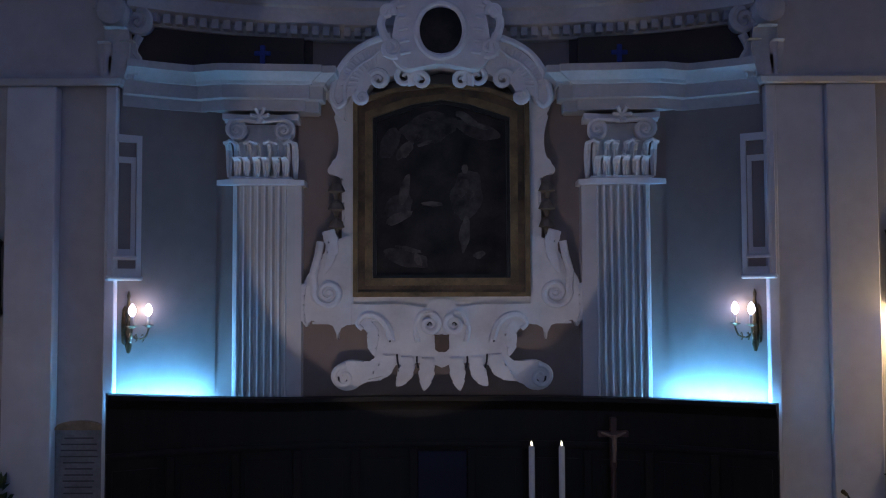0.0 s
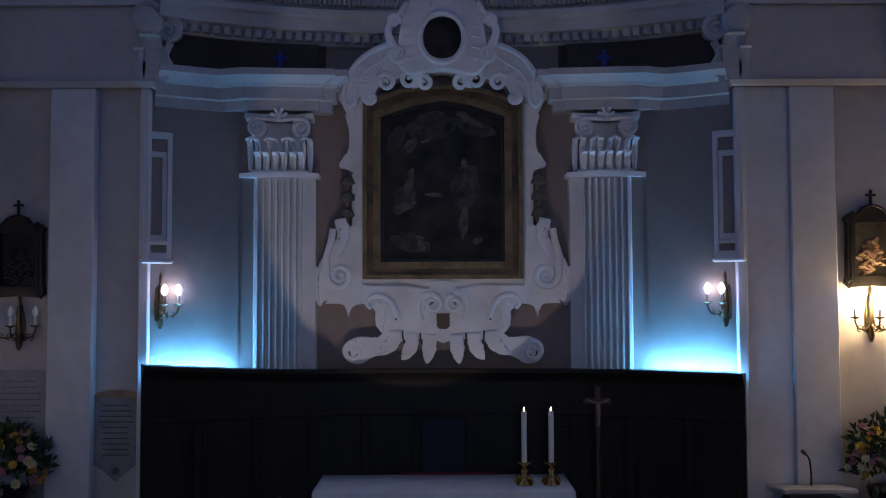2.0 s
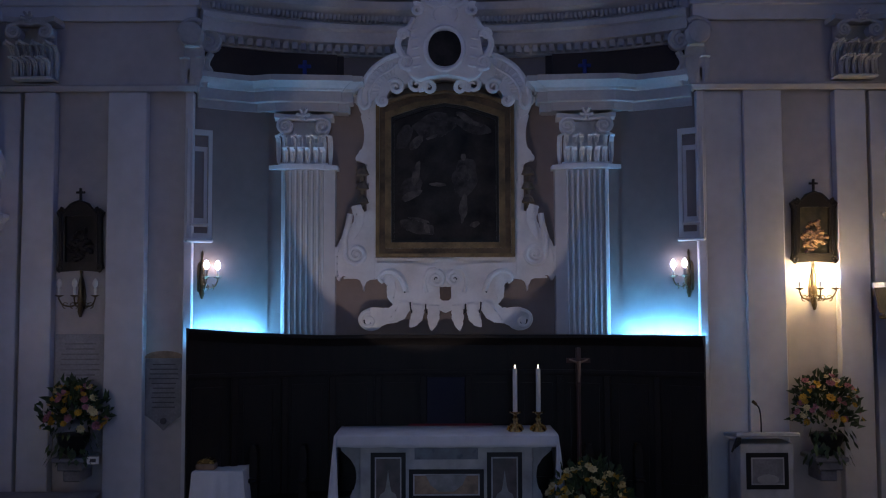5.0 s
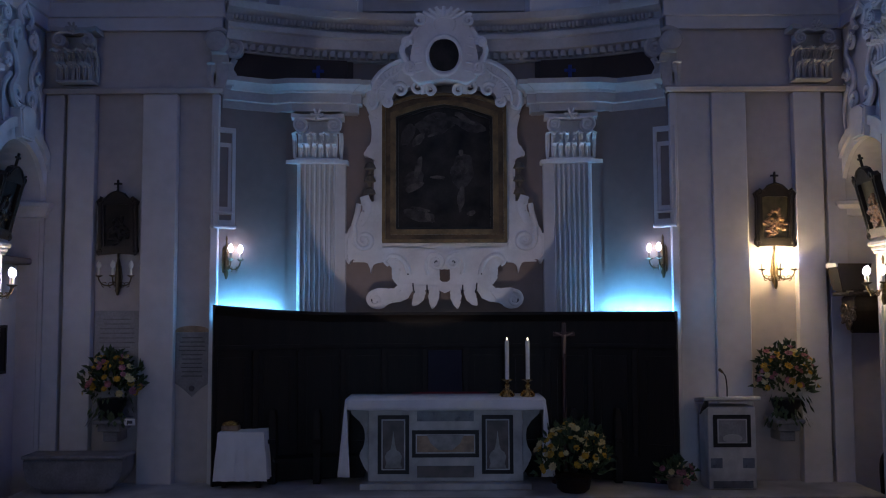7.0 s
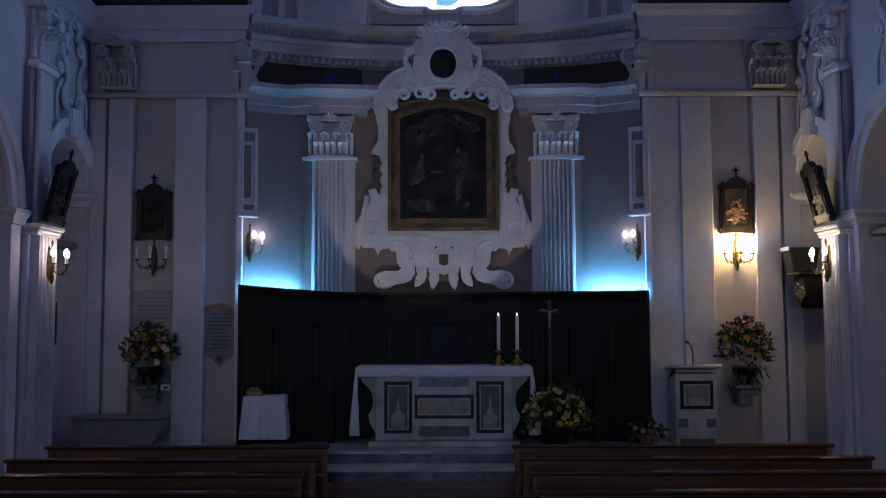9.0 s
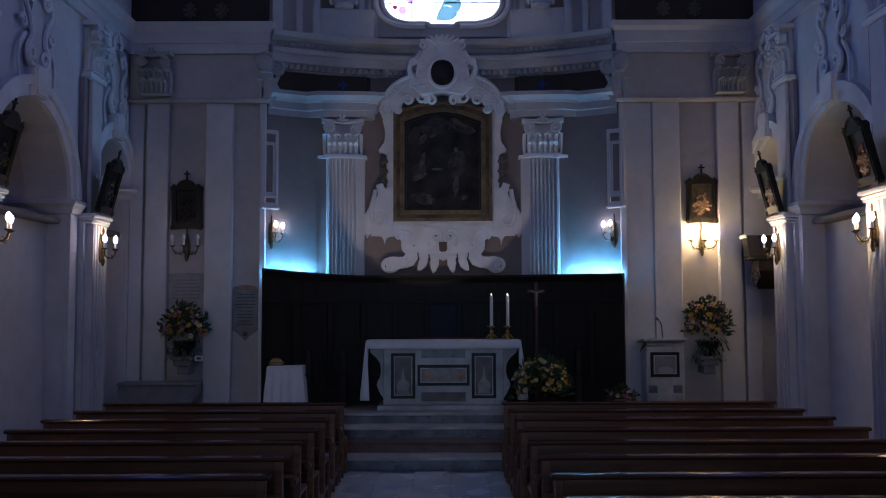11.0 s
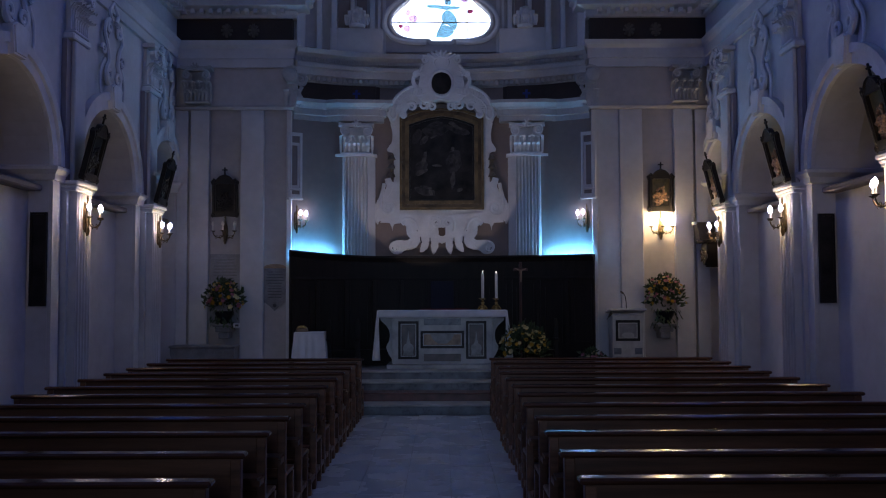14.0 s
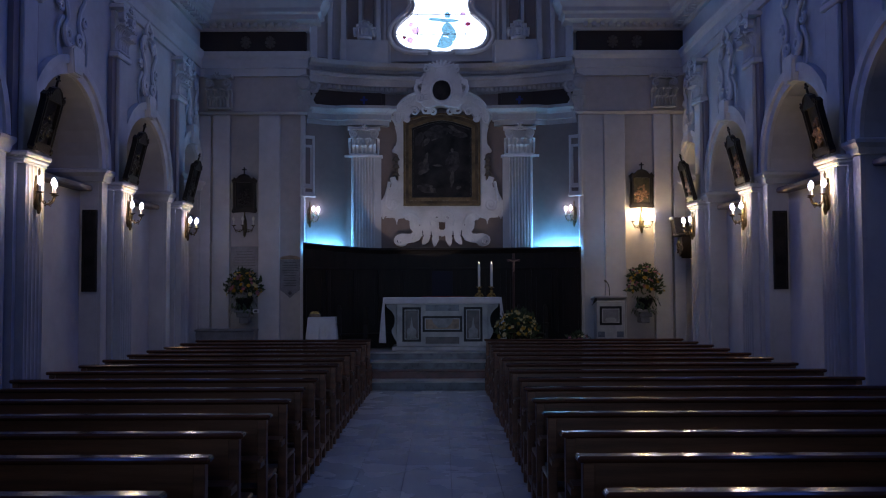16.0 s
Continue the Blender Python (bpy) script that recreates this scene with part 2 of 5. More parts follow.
def sweep(bm, plan, profile, side=1):
    """A moulding: profile of (out, z) along a plan line of (x, y); out points to the left of travel for side 1."""
    n = len(plan)
    rows = []
    for i in range(n):
        p = Vector(plan[i])
        d0 = (p - Vector(plan[i - 1])).normalized() if i else None
        d1 = (Vector(plan[i + 1]) - p).normalized() if i < n - 1 else None
        d0, d1 = d0 or d1, d1 or d0
        n0, n1 = Vector((-d0.y, d0.x)), Vector((-d1.y, d1.x))
        m = (n0 + n1)
        m = m / max(m.dot(n0), 0.3) * side
        rows.append([bm.verts.new((p.x + m.x * o, p.y + m.y * o, z)) for o, z in profile])
    k = len(profile)
    for a, b in zip(rows, rows[1:]):
        for i in range(k):
            j = (i + 1) % k
            bm.faces.new((a[i], b[i], b[j], a[j]))
    bm.faces.new(rows[0][::-1]), bm.faces.new(rows[-1])
    return bm


def spiral(cx, cz, r, turns=1.6, start=90, way=1, n=26, shrink=0.16):
    """Points of a scroll from its rim inward."""
    out = []
    for i in range(n):
        u = i / (n - 1)
        a = radians(start) + way * 2 * math.pi * turns * u
        q = r * (1 - u) + r * shrink * u
        out.append((cx + q * math.cos(a), cz + q * math.sin(a)))
    return out


def arc(cx, cz, r, a0, a1, n=14, rz=None):
    rz = r if rz is None else rz
    return [(cx + r * math.cos(radians(a0 + (a1 - a0) * i / (n - 1))), cz + rz * math.sin(radians(a0 + (a1 - a0) * i / (n - 1)))) for i in range(n)]


def smooth_line(pts, per=6):
    """A soft curve through points (Catmull-Rom)."""
    out = []
    P = [pts[0]] + list(pts) + [pts[-1]]
    for i in range(1, len(P) - 2):
        p0, p1, p2, p3 = (Vector(q) for q in P[i - 1:i + 3])
        for k in range(per):
            t = k / per
            out.append(tuple(0.5 * (2 * p1 + (p2 - p0) * t + (2 * p0 - 5 * p1 + 4 * p2 - p3) * t * t + (3 * p1 - p0 - 3 * p2 + p3) * t ** 3)))
    out.append(tuple(pts[-1]))
    return out


def settle(ob, sx=1.0, dy=0.0, dz=0.0, sz=1.0, z0=0.0):
    """Widen a thing about the axis by sx, stretch it by sz about the height z0, then move it by dy and dz."""
    at = ob.location.copy()
    ob.location = (at.x * sx, at.y + dy, z0 + (at.z - z0) * sz + dz)
    for o in (ob, *ob.children_recursive):
        if o.type == "MESH":
            o.data.transform(Matrix.Diagonal((sx, 1.0, sz, 1.0)))


APSE = dict(sx=1.035, dy=-0.17, dz=-0.03, sz=1.018, z0=5.745)


# ---- the large structure ----
W = 4.8            # half width of the nave
FRONT = 17.96       # plane of the chancel wall
OPEN = 2.69        # half width of the chancel opening
PILASTERS = {-1: (16.45, 13.5, 10.55), 1: (16.7, 13.95, 11.05)}
DAIS = 0.56        # height of the altar platform


def apse_y(x):
    return 18.85 - 0.85 * (min(abs(x), 2.6) / 2.95) ** 2.4


def apse_line(x0, x1, n=24, off=0.0):
    """Plan of the apse wall from x0 to x1, drawn towards the nave by off."""
    return [(x0 + (x1 - x0) * i / n, apse_y(x0 + (x1 - x0) * i / n) - off) for i in range(n + 1)]


structure("floor", B(-6.2, 6.2, -6, 19.2, -0.2, -0.012), FLOORGREY, "grey marble church floor under the pews", "floor")

STEPS = [(15.9, 0.15, BLUEMARBLE), (16.35, 0.28, REDMARBLE), (16.75, 0.42, BLUEMARBLE), (17.2, DAIS, BLUEMARBLE)]
for i, (y0, z1, m) in enumerate(STEPS):
    y1 = STEPS[i + 1][0] if i < 3 else 19.0
    z0 = STEPS[i - 1][1] if i else 0.0
    st = structure("step", B(-4.77, 4.77, y0 + 0.03, y1 + 0.05, z0 - 0.1, z1 - 0.03), m, "marble chancel step between the pews and altar", "step")
    part("tread", B(-4.77, 4.77, y0, y1 + 0.025, z1 - 0.029, z1, bevel=0.008), MARBLE if i != 1 else REDMARBLE, st, "pale marble tread with rounded nosing")

# chancel wall: two piers with raised strips, the opening between them
for s in (-1, 1):
    pier = structure("wall_chancel", B(s * OPEN, s * (W + 0.5), FRONT + 0.12, FRONT + 0.34, 0, 9.4), GREIGE, "greige plaster pier beside the chancel opening", "wall")
    for a, b, m, pr in ((4.175, 4.505, WHITE, 0.0), (3.195, 3.605, WHITE, 0.0), (2.696, 2.785, WHITE, 0.015), (4.56, 4.79, WHITE, 0.03)):
        part("pilaster_strip", B(s * a, s * b, FRONT + pr, FRONT + 0.118, 0, 5.168, bevel=0.008), m, pier, "white limewashed raised strip")
    # right recess only: white colour stands in for the sconce's light on it
    if s > 0:
        part("infill", B(2.79, 3.19, FRONT + 0.05, FRONT + 0.118, 0, 5.168), WHITE, pier, "recess panel whitened for the sconce light on it")
    part("upper_panel", B(s * 2.70, s * 4.79, FRONT + 0.01, FRONT + 0.118, 5.242, 5.928), GREIGE, pier, "plain plaster above the string course")
    part("string_course", sweep(bmesh.new(), [(s * 4.79, FRONT - 0.004), (s * 2.68, FRONT - 0.004), (s * 2.68, FRONT + 0.29)], [(0, 5.17), (0.03, 5.18), (0.045, 5.22), (0.03, 5.24), (0, 5.24)], side=s), GREIGE, pier, "thin dusky string course")
    jamb = bmesh.new()
    slab(jamb, [(s * 2.688, FRONT + 0.10), (s * 2.655, FRONT + 0.13), (s * 2.655, FRONT + 0.20), (s * 2.688, FRONT + 0.24)], 2.64, 5.1)
    part("jamb_moulding", jamb, WHITE, pier, "rounded white jamb moulding")
structure("chancel_lintel", B(-OPEN, OPEN, FRONT + 0.06, FRONT + 0.30, 9.0, 9.4), WHITE, "white plaster head over the chancel opening", "wall")

# apse shell
apse = structure("wall_apse", sweep(bmesh.new(), apse_line(2.62, -2.62, 36), [(0, 0), (0, 6.4), (-0.3, 6.4), (-0.3, 0)]), ROSE, "rose plaster wall of the curved apse", "wall", smooth=True)
for s in (-1, 1):
    part("side_plaster", sweep(bmesh.new(), apse_line(s * 1.9, s * 2.62, 14), [(0.0, 2.4), (0.012, 2.4), (0.012, 5.2), (0.0, 5.2)], side=-s), TAUPE, apse, "taupe plaster between pilaster and pier", smooth=True)
    part("attic_side", sweep(bmesh.new(), apse_line(s * 1.3, s * 2.62, 12), [(0, 6.4), (0, 9.4), (-0.3, 9.4), (-0.3, 6.4)], side=-s), GREIGE, apse, smooth=True)


def window_z(z):
    return 6.572 + (z - 6.5) * 0.678


WINDOW = [(0, 6.50), (0.20, 6.50), (0.24, 6.56), (0.55, 6.57), (0.80, 6.68), (0.93, 6.90), (0.955, 7.12), (0.90, 7.35), (0.76, 7.56), (0.63, 7.72), (0.57, 7.92), (0.60, 8.12), (0.60, 8.32), (0.48, 8.56), (0.25, 8.70), (0, 8.74)]
WINDOW = [(x / 1.035, window_z(z)) for x, z in WINDOW]
WCONT = smooth_line(WINDOW, 3)
for s in (-1, 1):
    bm = prism(bmesh.new(), [(s * x, z) for x, z in [(0, 6.4), (1.32, 6.4), (1.32, 9.4), (0, 9.4)] + WCONT[::-1]], 18.745, 19.0)
    part("attic_wall", bm, GREIGE, apse, "greige plaster round the apse window")
structure("apse_ceiling", B(-3.2, 3.2, 17.9, 19.4, 9.4, 9.6), WHITE, "white plaster ceiling of the apse", "ceiling")

# stained window
win = structure("window_1", tube(bmesh.new(), [(x, 18.72, z) for x, z in WCONT] + [(-x, 18.72, z) for x, z in WCONT[::-1][1:]], 0.035, n=8), WHITE, "curvy stained glass apse window with bright daylight", "window", smooth=True)
panes = [("pane", [(s * x, z) for x, z in WCONT], GLASS_CLEAR) for s in (-1, 1)]
for n, pts, m in panes:
    part(n, prism(bmesh.new(), pts, 18.90, 18.905), m, win).visible_shadow = False
surround = smooth_line([(x * 1.09 + (0.02 if x > 0.1 else 0), 7.25 + (z - 7.25) * 1.08) for x, z in WINDOW[2:]], 3)
for s in (-1, 1):
    part("surround", tube(bmesh.new(), [(s * x, 18.70, z) for x, z in surround], 0.045, n=8), WHITE, win, "moulded plaster surround", smooth=True)
GOWN = [[(-0.10, 6.72), (0.10, 6.70), (0.24, 6.86), (0.10, 7.05), (-0.04, 6.98)], [(-0.03, 7.0), (0.10, 7.07), (0.24, 6.9), (0.30, 7.1), (0.20, 7.12), (0.02, 7.12)], [(0.03, 7.13), (0.29, 7.13), (0.20, 7.42), (0.08, 7.46), (0.0, 7.3)], [(-0.26, 7.54), (-0.04, 7.50), (0.10, 7.47), (0.32, 7.50), (0.34, 7.56), (0.05, 7.60), (-0.24, 7.62)], [(0.06, 7.62), (0.18, 7.62), (0.16, 7.78), (0.08, 7.78)]]
for shape in GOWN:
    part("pane", prism(bmesh.new(), smooth_line([(x, window_z(z)) for x, z in shape + shape[:1]], 3)[:-1], 18.885, 18.889), GLASS_TEAL, win, "pale teal glass").visible_shadow = False
for cx, cz, r, m in ((0.54, 7.42, 0.05, GLASS_RED), (-0.74, 7.02, 0.035, GLASS_RED), (-0.60, 7.40, 0.06, GLASS_ROSE), (-0.52, 7.25, 0.08, GLASS_ROSE), (-0.62, 6.95, 0.06, GLASS_ROSE), (0.42, 7.72, 0.06, GLASS_ROSE)):
    pts = []
    for i in range(9):
        a = i * 2 * math.pi / 9
        q = r * (1 + 0.6 * noise.noise((cx * 9 + math.cos(a), cz * 9 + math.sin(a), 1.3)))
        pts.append((cx + q * math.cos(a), window_z(cz) + q * math.sin(a)))
    part("pane", prism(bmesh.new(), pts, 18.882, 18.884), m, win, "small tinted glass").visible_shadow = False
for zz, hw in ((7.12, 0.94), (7.72, 0.62)):
    part("glazing_bar", B(-hw, hw, 18.87, 18.88, window_z(zz) - 0.008, window_z(zz) + 0.008), IRON, win)
for xx in (-0.48, 0.48):
    part("glazing_bar", B(xx - 0.006, xx + 0.006, 18.87, 18.88, window_z(6.6), window_z(7.85)), IRON, win)
structure("backdrop", B(-2.2, 2.2, 19.9, 19.95, 5.6, 9.8), DAYGLOW, "bright overcast sky behind the window", "sky")

# entablature of the apse: architrave over the pilasters, frieze and cornice all round
ARCH = [(0, 5.06), (0.03, 5.06), (0.03, 5.15), (0.07, 5.16), (0.07, 5.27), (0.09, 5.275), (0.10, 5.30), (0.17, 5.35), (0.19, 5.36), (0.19, 5.42), (0, 5.42)]
ent = structure("apse_cornice", sweep(bmesh.new(), apse_line(2.59, -2.59, 40), [(0, 5.74), (0.05, 5.75), (0.07, 5.83), (0.17, 5.86), (0.18, 5.98), (0.21, 6.0), (0.21, 6.06), (0.12, 6.10), (0.12, 6.18), (0.22, 6.24), (0.24, 6.32), (0, 6.32)]), GREYSTUCCO, "white stucco dentil cornice round the apse", "cornice", smooth=True)
for s in (-1, 1):
    part("architrave", sweep(bmesh.new(), apse_line(s * 1.98, s * 2.59, 14), ARCH, side=-s), GREYSTUCCO, ent, smooth=True)
    bm = bmesh.new()
    sweep(bm, [(s * 1.06, 18.66), (s * 1.06, 18.52), (s * 1.17, 18.52), (s * 1.17, 18.47), (s * 1.80, 18.42), (s * 1.98, 18.48), (s * 2.02, 18.6)], ARCH, side=-s)
    slab(bm, [(s * 1.06, 18.52), (s * 1.17, 18.48), (s * 1.80, 18.43), (s * 1.99, 18.49), (s * 1.99, 18.75), (s * 1.06, 18.8)], 5.07, 5.41)
    part("architrave_block", bm, GREYSTUCCO, ent, "white architrave breaking forward over the pilaster")
    part("frieze", sweep(bmesh.new(), apse_line(s * 1.12, s * 2.59, 20), [(0.0, 5.42), (0.05, 5.42), (0.05, 5.74), (0, 5.74)], side=-s), UMBER, ent, "dark umber painted frieze", smooth=True)
    part("frieze_block", slab(bmesh.new(), [(s * 1.18, 18.64), (s * 1.80, 18.54), (s * 1.98, 18.58), (s * 1.98, 18.7), (s * 1.18, 18.75)], 5.421, 5.739), UMBER, ent)
    cross = bmesh.new()
    box(cross, s * 1.52 - 0.022, s * 1.52 + 0.022, 18.56, 18.585, 5.50, 5.66, bevel=0.006)
    box(cross, s * 1.52 - 0.07, s * 1.52 + 0.07, 18.563, 18.583, 5.57, 5.61, bevel=0.006)
    part("painted_cross", cross, BLUEPAINT, ent, "small blue cross on the frieze")
dent = bmesh.new()
for k in range(-28, 29):
    x = k * 0.09
    y = apse_y(x)
    box(dent, x - 0.028, x + 0.028, y - 0.14, y - 0.06, 5.77, 5.845)
    if abs(k) < 28:
        for o in (-0.022, 0.022):
            box(dent, x + o - 0.012, x + o + 0.012, y - 0.19, y - 0.11, 6.115, 6.175)
part("dentils", dent, GREYSTUCCO, ent, "rows of small stucco dentils")

# attic ribs and seated stucco ornaments beside the window
for s in (-1, 1):
    for x0, x1, d, m in ((1.00, 1.06, 0.05, WHITE), (1.10, 1.14, 0.07, WHITE), (1.20, 1.28, 0.09, WHITE), (1.34, 1.52, 0.05, ROSE), (1.56, 1.62, 0.10, WHITE), (1.64, 1.84, 0.06, ROSE), (1.86, 1.95, 0.12, WHITE), (2.12, 2.2, 0.08, WHITE), (2.4, 2.52, 0.1, WHITE)):
        part("attic_rib", slab(bmesh.new(), [(s * x0, apse_y(x0) - d), (s * x1, apse_y(x1) - d), (s * x1, apse_y(x1) + 0.05), (s * x0, apse_y(x0) + 0.05)], 6.33, 9.3), m, apse, "plaster rib of the attic")
    part("attic_base", slab(bmesh.new(), [(s * 1.05, 18.56), (s * 1.98, 18.46), (s * 1.98, 18.8), (s * 1.05, 18.8)], 6.325, 6.78), WHITE, apse)

# nave walls with arched chapels
ARCH_TOP = 4.5
ARCHES = {-1: ((14.8, 1.05), (11.86, 1.05), (8.9, 1.05), (17.33, 0.62)), 1: ((15.22, 1.05), (12.4, 1.05), (9.5, 1.05), (17.42, 0.62))}
for s in (-1, 1):
    pts = [(-6.0, 0)]
    for cy, r in sorted(ARCHES[s]):
        pts += [(cy - r, 0), (cy - r, ARCH_TOP - r)] + [(y, z) for y, z in arc(cy, ARCH_TOP - r, r, 180, 0, 20)][1:-1] + [(cy + r, ARCH_TOP - r), (cy + r, 0)]
    pts += [(FRONT + 0.12, 0), (FRONT + 0.12, 9.4), (-6.0, 9.4)]
    bm = prism(bmesh.new(), pts, 0, 0.55)
    for v in bm.verts:
        v.co = Vector((s * (W + v.co.y), v.co.x, v.co.z))
    wall = structure("wall_east" if s > 0 else "wall_west", bm, WHITE, "limewashed nave wall with arched side chapels", "wall")
    # the deep recess's dimness is put into this wall's taupe colour
    part("chapel_back", B(s * (W + 1.15), s * (W + 1.35), 7.4, 18.4, 0, 5.0), TAUPE, wall, "back wall of the side chapels, dimness put into its taupe")
    part("chapel_roof", B(s * (W + 0.56), s * (W + 1.3), 7.4, 18.4, 4.75, 4.95), GREIGE, wall)
    for cy, r in ARCHES[s][:3 if s > 0 else 4]:
        part("screen_wall", B(s * (W + 0.25), s * (W + 0.40), cy - r - 0.01, cy + r + 0.01, 0, 3.12), WHITE, wall, "low white wall closing the chapel")
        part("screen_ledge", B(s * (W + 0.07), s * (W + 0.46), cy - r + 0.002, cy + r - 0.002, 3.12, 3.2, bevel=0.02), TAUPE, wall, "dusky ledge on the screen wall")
    for k, (cy, r) in enumerate(ARCHES[s]):
        sp = ARCH_TOP - r
        ring = bmesh.new()
        for r0, r1, d in ((r, r + 0.13, 0.05), (r + 0.13, r + 0.24, 0.09)):
            sub = prism(bmesh.new(), arc(cy, sp, r1, 180, 0, 26) + arc(cy, sp, r0, 0, 180, 26), 0, 1)
            for v in sub.verts:
                v.co = Vector((s * (W - d * (1 - v.co.y) - 0.003), v.co.x, v.co.z))
            me = bpy.data.meshes.new("tmp")
            sub.to_mesh(me), sub.free(), ring.from_mesh(me)
            bpy.data.meshes.remove(me)
        part("archivolt", ring, STUCCO, wall, "moulded white archivolt")
        for o in (-1, 1):
            y0 = cy + o * r
            part("jamb_strip", B(s * (W - 0.05), s * (W - 0.002), y0 + o * 0.002, y0 + o * 0.22, 0, sp - 0.2), WHITE, wall)
            part("impost", sweep(bmesh.new(), [(s * (W - 0.05), y0 + o * 0.26), (s * (W - 0.05), y0 - o * 0.0), (s * (W + 1.1), y0 - o * 0.0)], [(0, sp - 0.2), (0.03, sp - 0.19), (0.05, sp - 0.12), (0.10, sp - 0.07), (0.10, sp - 0.03), (0.0, sp)], side=-s * o), STUCCO, wall, "moulded impost ledge")
            part("chapel_side", B(s * (W + 0.552), s * (W + 1.14), y0 + o * 0.002, y0 + o * 0.12, 0, 4.7), WHITE, wall)
    part("plinth", B(s * (W - 0.06), s * (W - 0.003), -6, 7.6, 0, 0.5), WHITE, wall)

# fluted nave pilasters
def fluted(bm, x0, x1, yf, yb, z0, z1, n=5, deep=0.034):
    """A shaft whose front carries n round flutes."""
    w = (x1 - x0) / n
    pts = [(x1, yb), (x0, yb), (x0, yf)]
    for i in range(n):
        a = x0 + i * w
        for u in (0.10, 0.13, 0.2, 0.34, 0.5, 0.66, 0.8, 0.87, 0.90):
            d = deep * math.sqrt(max(0, 1 - ((u - 0.5) / 0.4) ** 2))
            pts.append((a + u * w, yf + d))
    pts.append((x1, yf))
    return slab(bm, pts, z0, z1)


def leaf_blade(bm, x, y, z, w, h, curl):
    """An acanthus blade with a rib and a tip that curls forward."""
    rows = []
    for i in range(7):
        u = i / 6
        ww = w * (0.5 + 0.35 * math.sin(u * 2.6))
        f = curl * max(0, (u - 0.55) / 0.45) ** 2
        zz = z + h * (u - 0.18 * max(0, (u - 0.8) / 0.2) ** 2)
        rows.append([bm.verts.new((x + k * ww / 2, y - f - (0.012 if k == 0 else 0), zz)) for k in (-1, -0.5, 0, 0.5, 1)])
    back = [[bm.verts.new((v.co.x, v.co.y + 0.03, v.co.z - 0.012)) for v in r] for r in rows]
    for i in range(6):
        for k in range(4):
            bm.faces.new((rows[i][k], rows[i][k + 1], rows[i + 1][k + 1], rows[i + 1][k]))
            bm.faces.new((back[i][k + 1], back[i][k], back[i + 1][k], back[i + 1][k + 1]))
        for k in (0, 4):
            bm.faces.new((rows[i][k], rows[i + 1][k], back[i + 1][k], back[i][k]))
    for k in range(4):
        bm.faces.new((rows[6][k], rows[6][k + 1], back[6][k + 1], back[6][k]))


def split_leaf(bm, x, y, z, w, h, curl):
    """A leaf cut in two by a deep slit, with a rolled lip at its tip."""
    for k in (-1, 1):
        leaf_blade(bm, x + k * w * 0.28, y, z, w * 0.52, h, curl)
    tube(bm, [(x - w * 0.40, y - curl * 0.85, z + h * 0.78), (x, y - curl * 1.05, z + h * 0.84), (x + w * 0.40, y - curl * 0.85, z + h * 0.78)], h * 0.045, h * 0.045, 7)


def scroll_bar(bm, pts, y, r0, r1, flat=0.8):
    return tube(bm, [(x, y, z) for x, z in pts], r0, r1, n=7, flat=flat)


def capital(name, parent, m, width, height, depth, material=STUCCO, label="white stucco capital with volutes and leaves"):
    """A composite capital: bell, two rows of leaves, volutes, abacus and a flower. Built at the origin, then set by m."""
    w, h, d = width, height, depth
    bm = bmesh.new()
    box(bm, -w * 0.40, w * 0.40, d * 0.05, d * 0.6, 0, h * 0.88)
    slab(bm, [(-w * 0.58, -d), (-w * 0.30, -d * 0.72), (w * 0.30, -d * 0.72), (w * 0.58, -d), (w * 0.58, d * 0.6), (-w * 0.58, d * 0.6)], h * 0.90, h * 0.985)
    box(bm, -w * 0.48, w * 0.48, -d * 0.6, d * 0.6, 0, h * 0.045, bevel=h * 0.015)
    for x in (-0.30, 0.0, 0.30):
        split_leaf(bm, x * w, -d * 0.46, h * 0.04, w * 0.25, h * 0.33, d * 0.8)
    for x in (-0.45, -0.15, 0.15, 0.45):
        split_leaf(bm, x * w, -d * 0.22, h * 0.05, w * 0.23, h * 0.60, d * 1.0)
    for s in (-1, 1):
        sp = spiral(s * w * 0.36, h * 0.735, w * 0.165, 1.9, 90, -s, 30, 0.1)
        scroll_bar(bm, [(0, h * 0.86), (s * w * 0.2, h * 0.885)] + sp, -d * 0.95, h * 0.035, h * 0.02)
        lathe(bm, [(w * 0.16, 0), (w * 0.16, d * 0.5)], (s * w * 0.36, -d * 0.86, h * 0.735), 16, "y")
        lathe(bm, [(w * 0.025, -0.03), (w * 0.035, 0)], (s * w * 0.36, -d * 0.9, h * 0.735), 8, "y")
    for k in range(6):
        a = k * math.pi / 3
        tube(bm, [(0, -d * 0.95, h * 0.93), (w * 0.14 * math.cos(a), -d * 1.25, h * 0.95 + w * 0.13 * math.sin(a))], w * 0.04, w * 0.03, 6)
    lathe(bm, [(w * 0.03, -0.03), (w * 0.045, 0.02)], (0, -d * 1.08, h * 0.93), 8, "y")
    bmesh.ops.transform(bm, matrix=m, verts=bm.verts)
    return part(name, bm, material, parent, label)


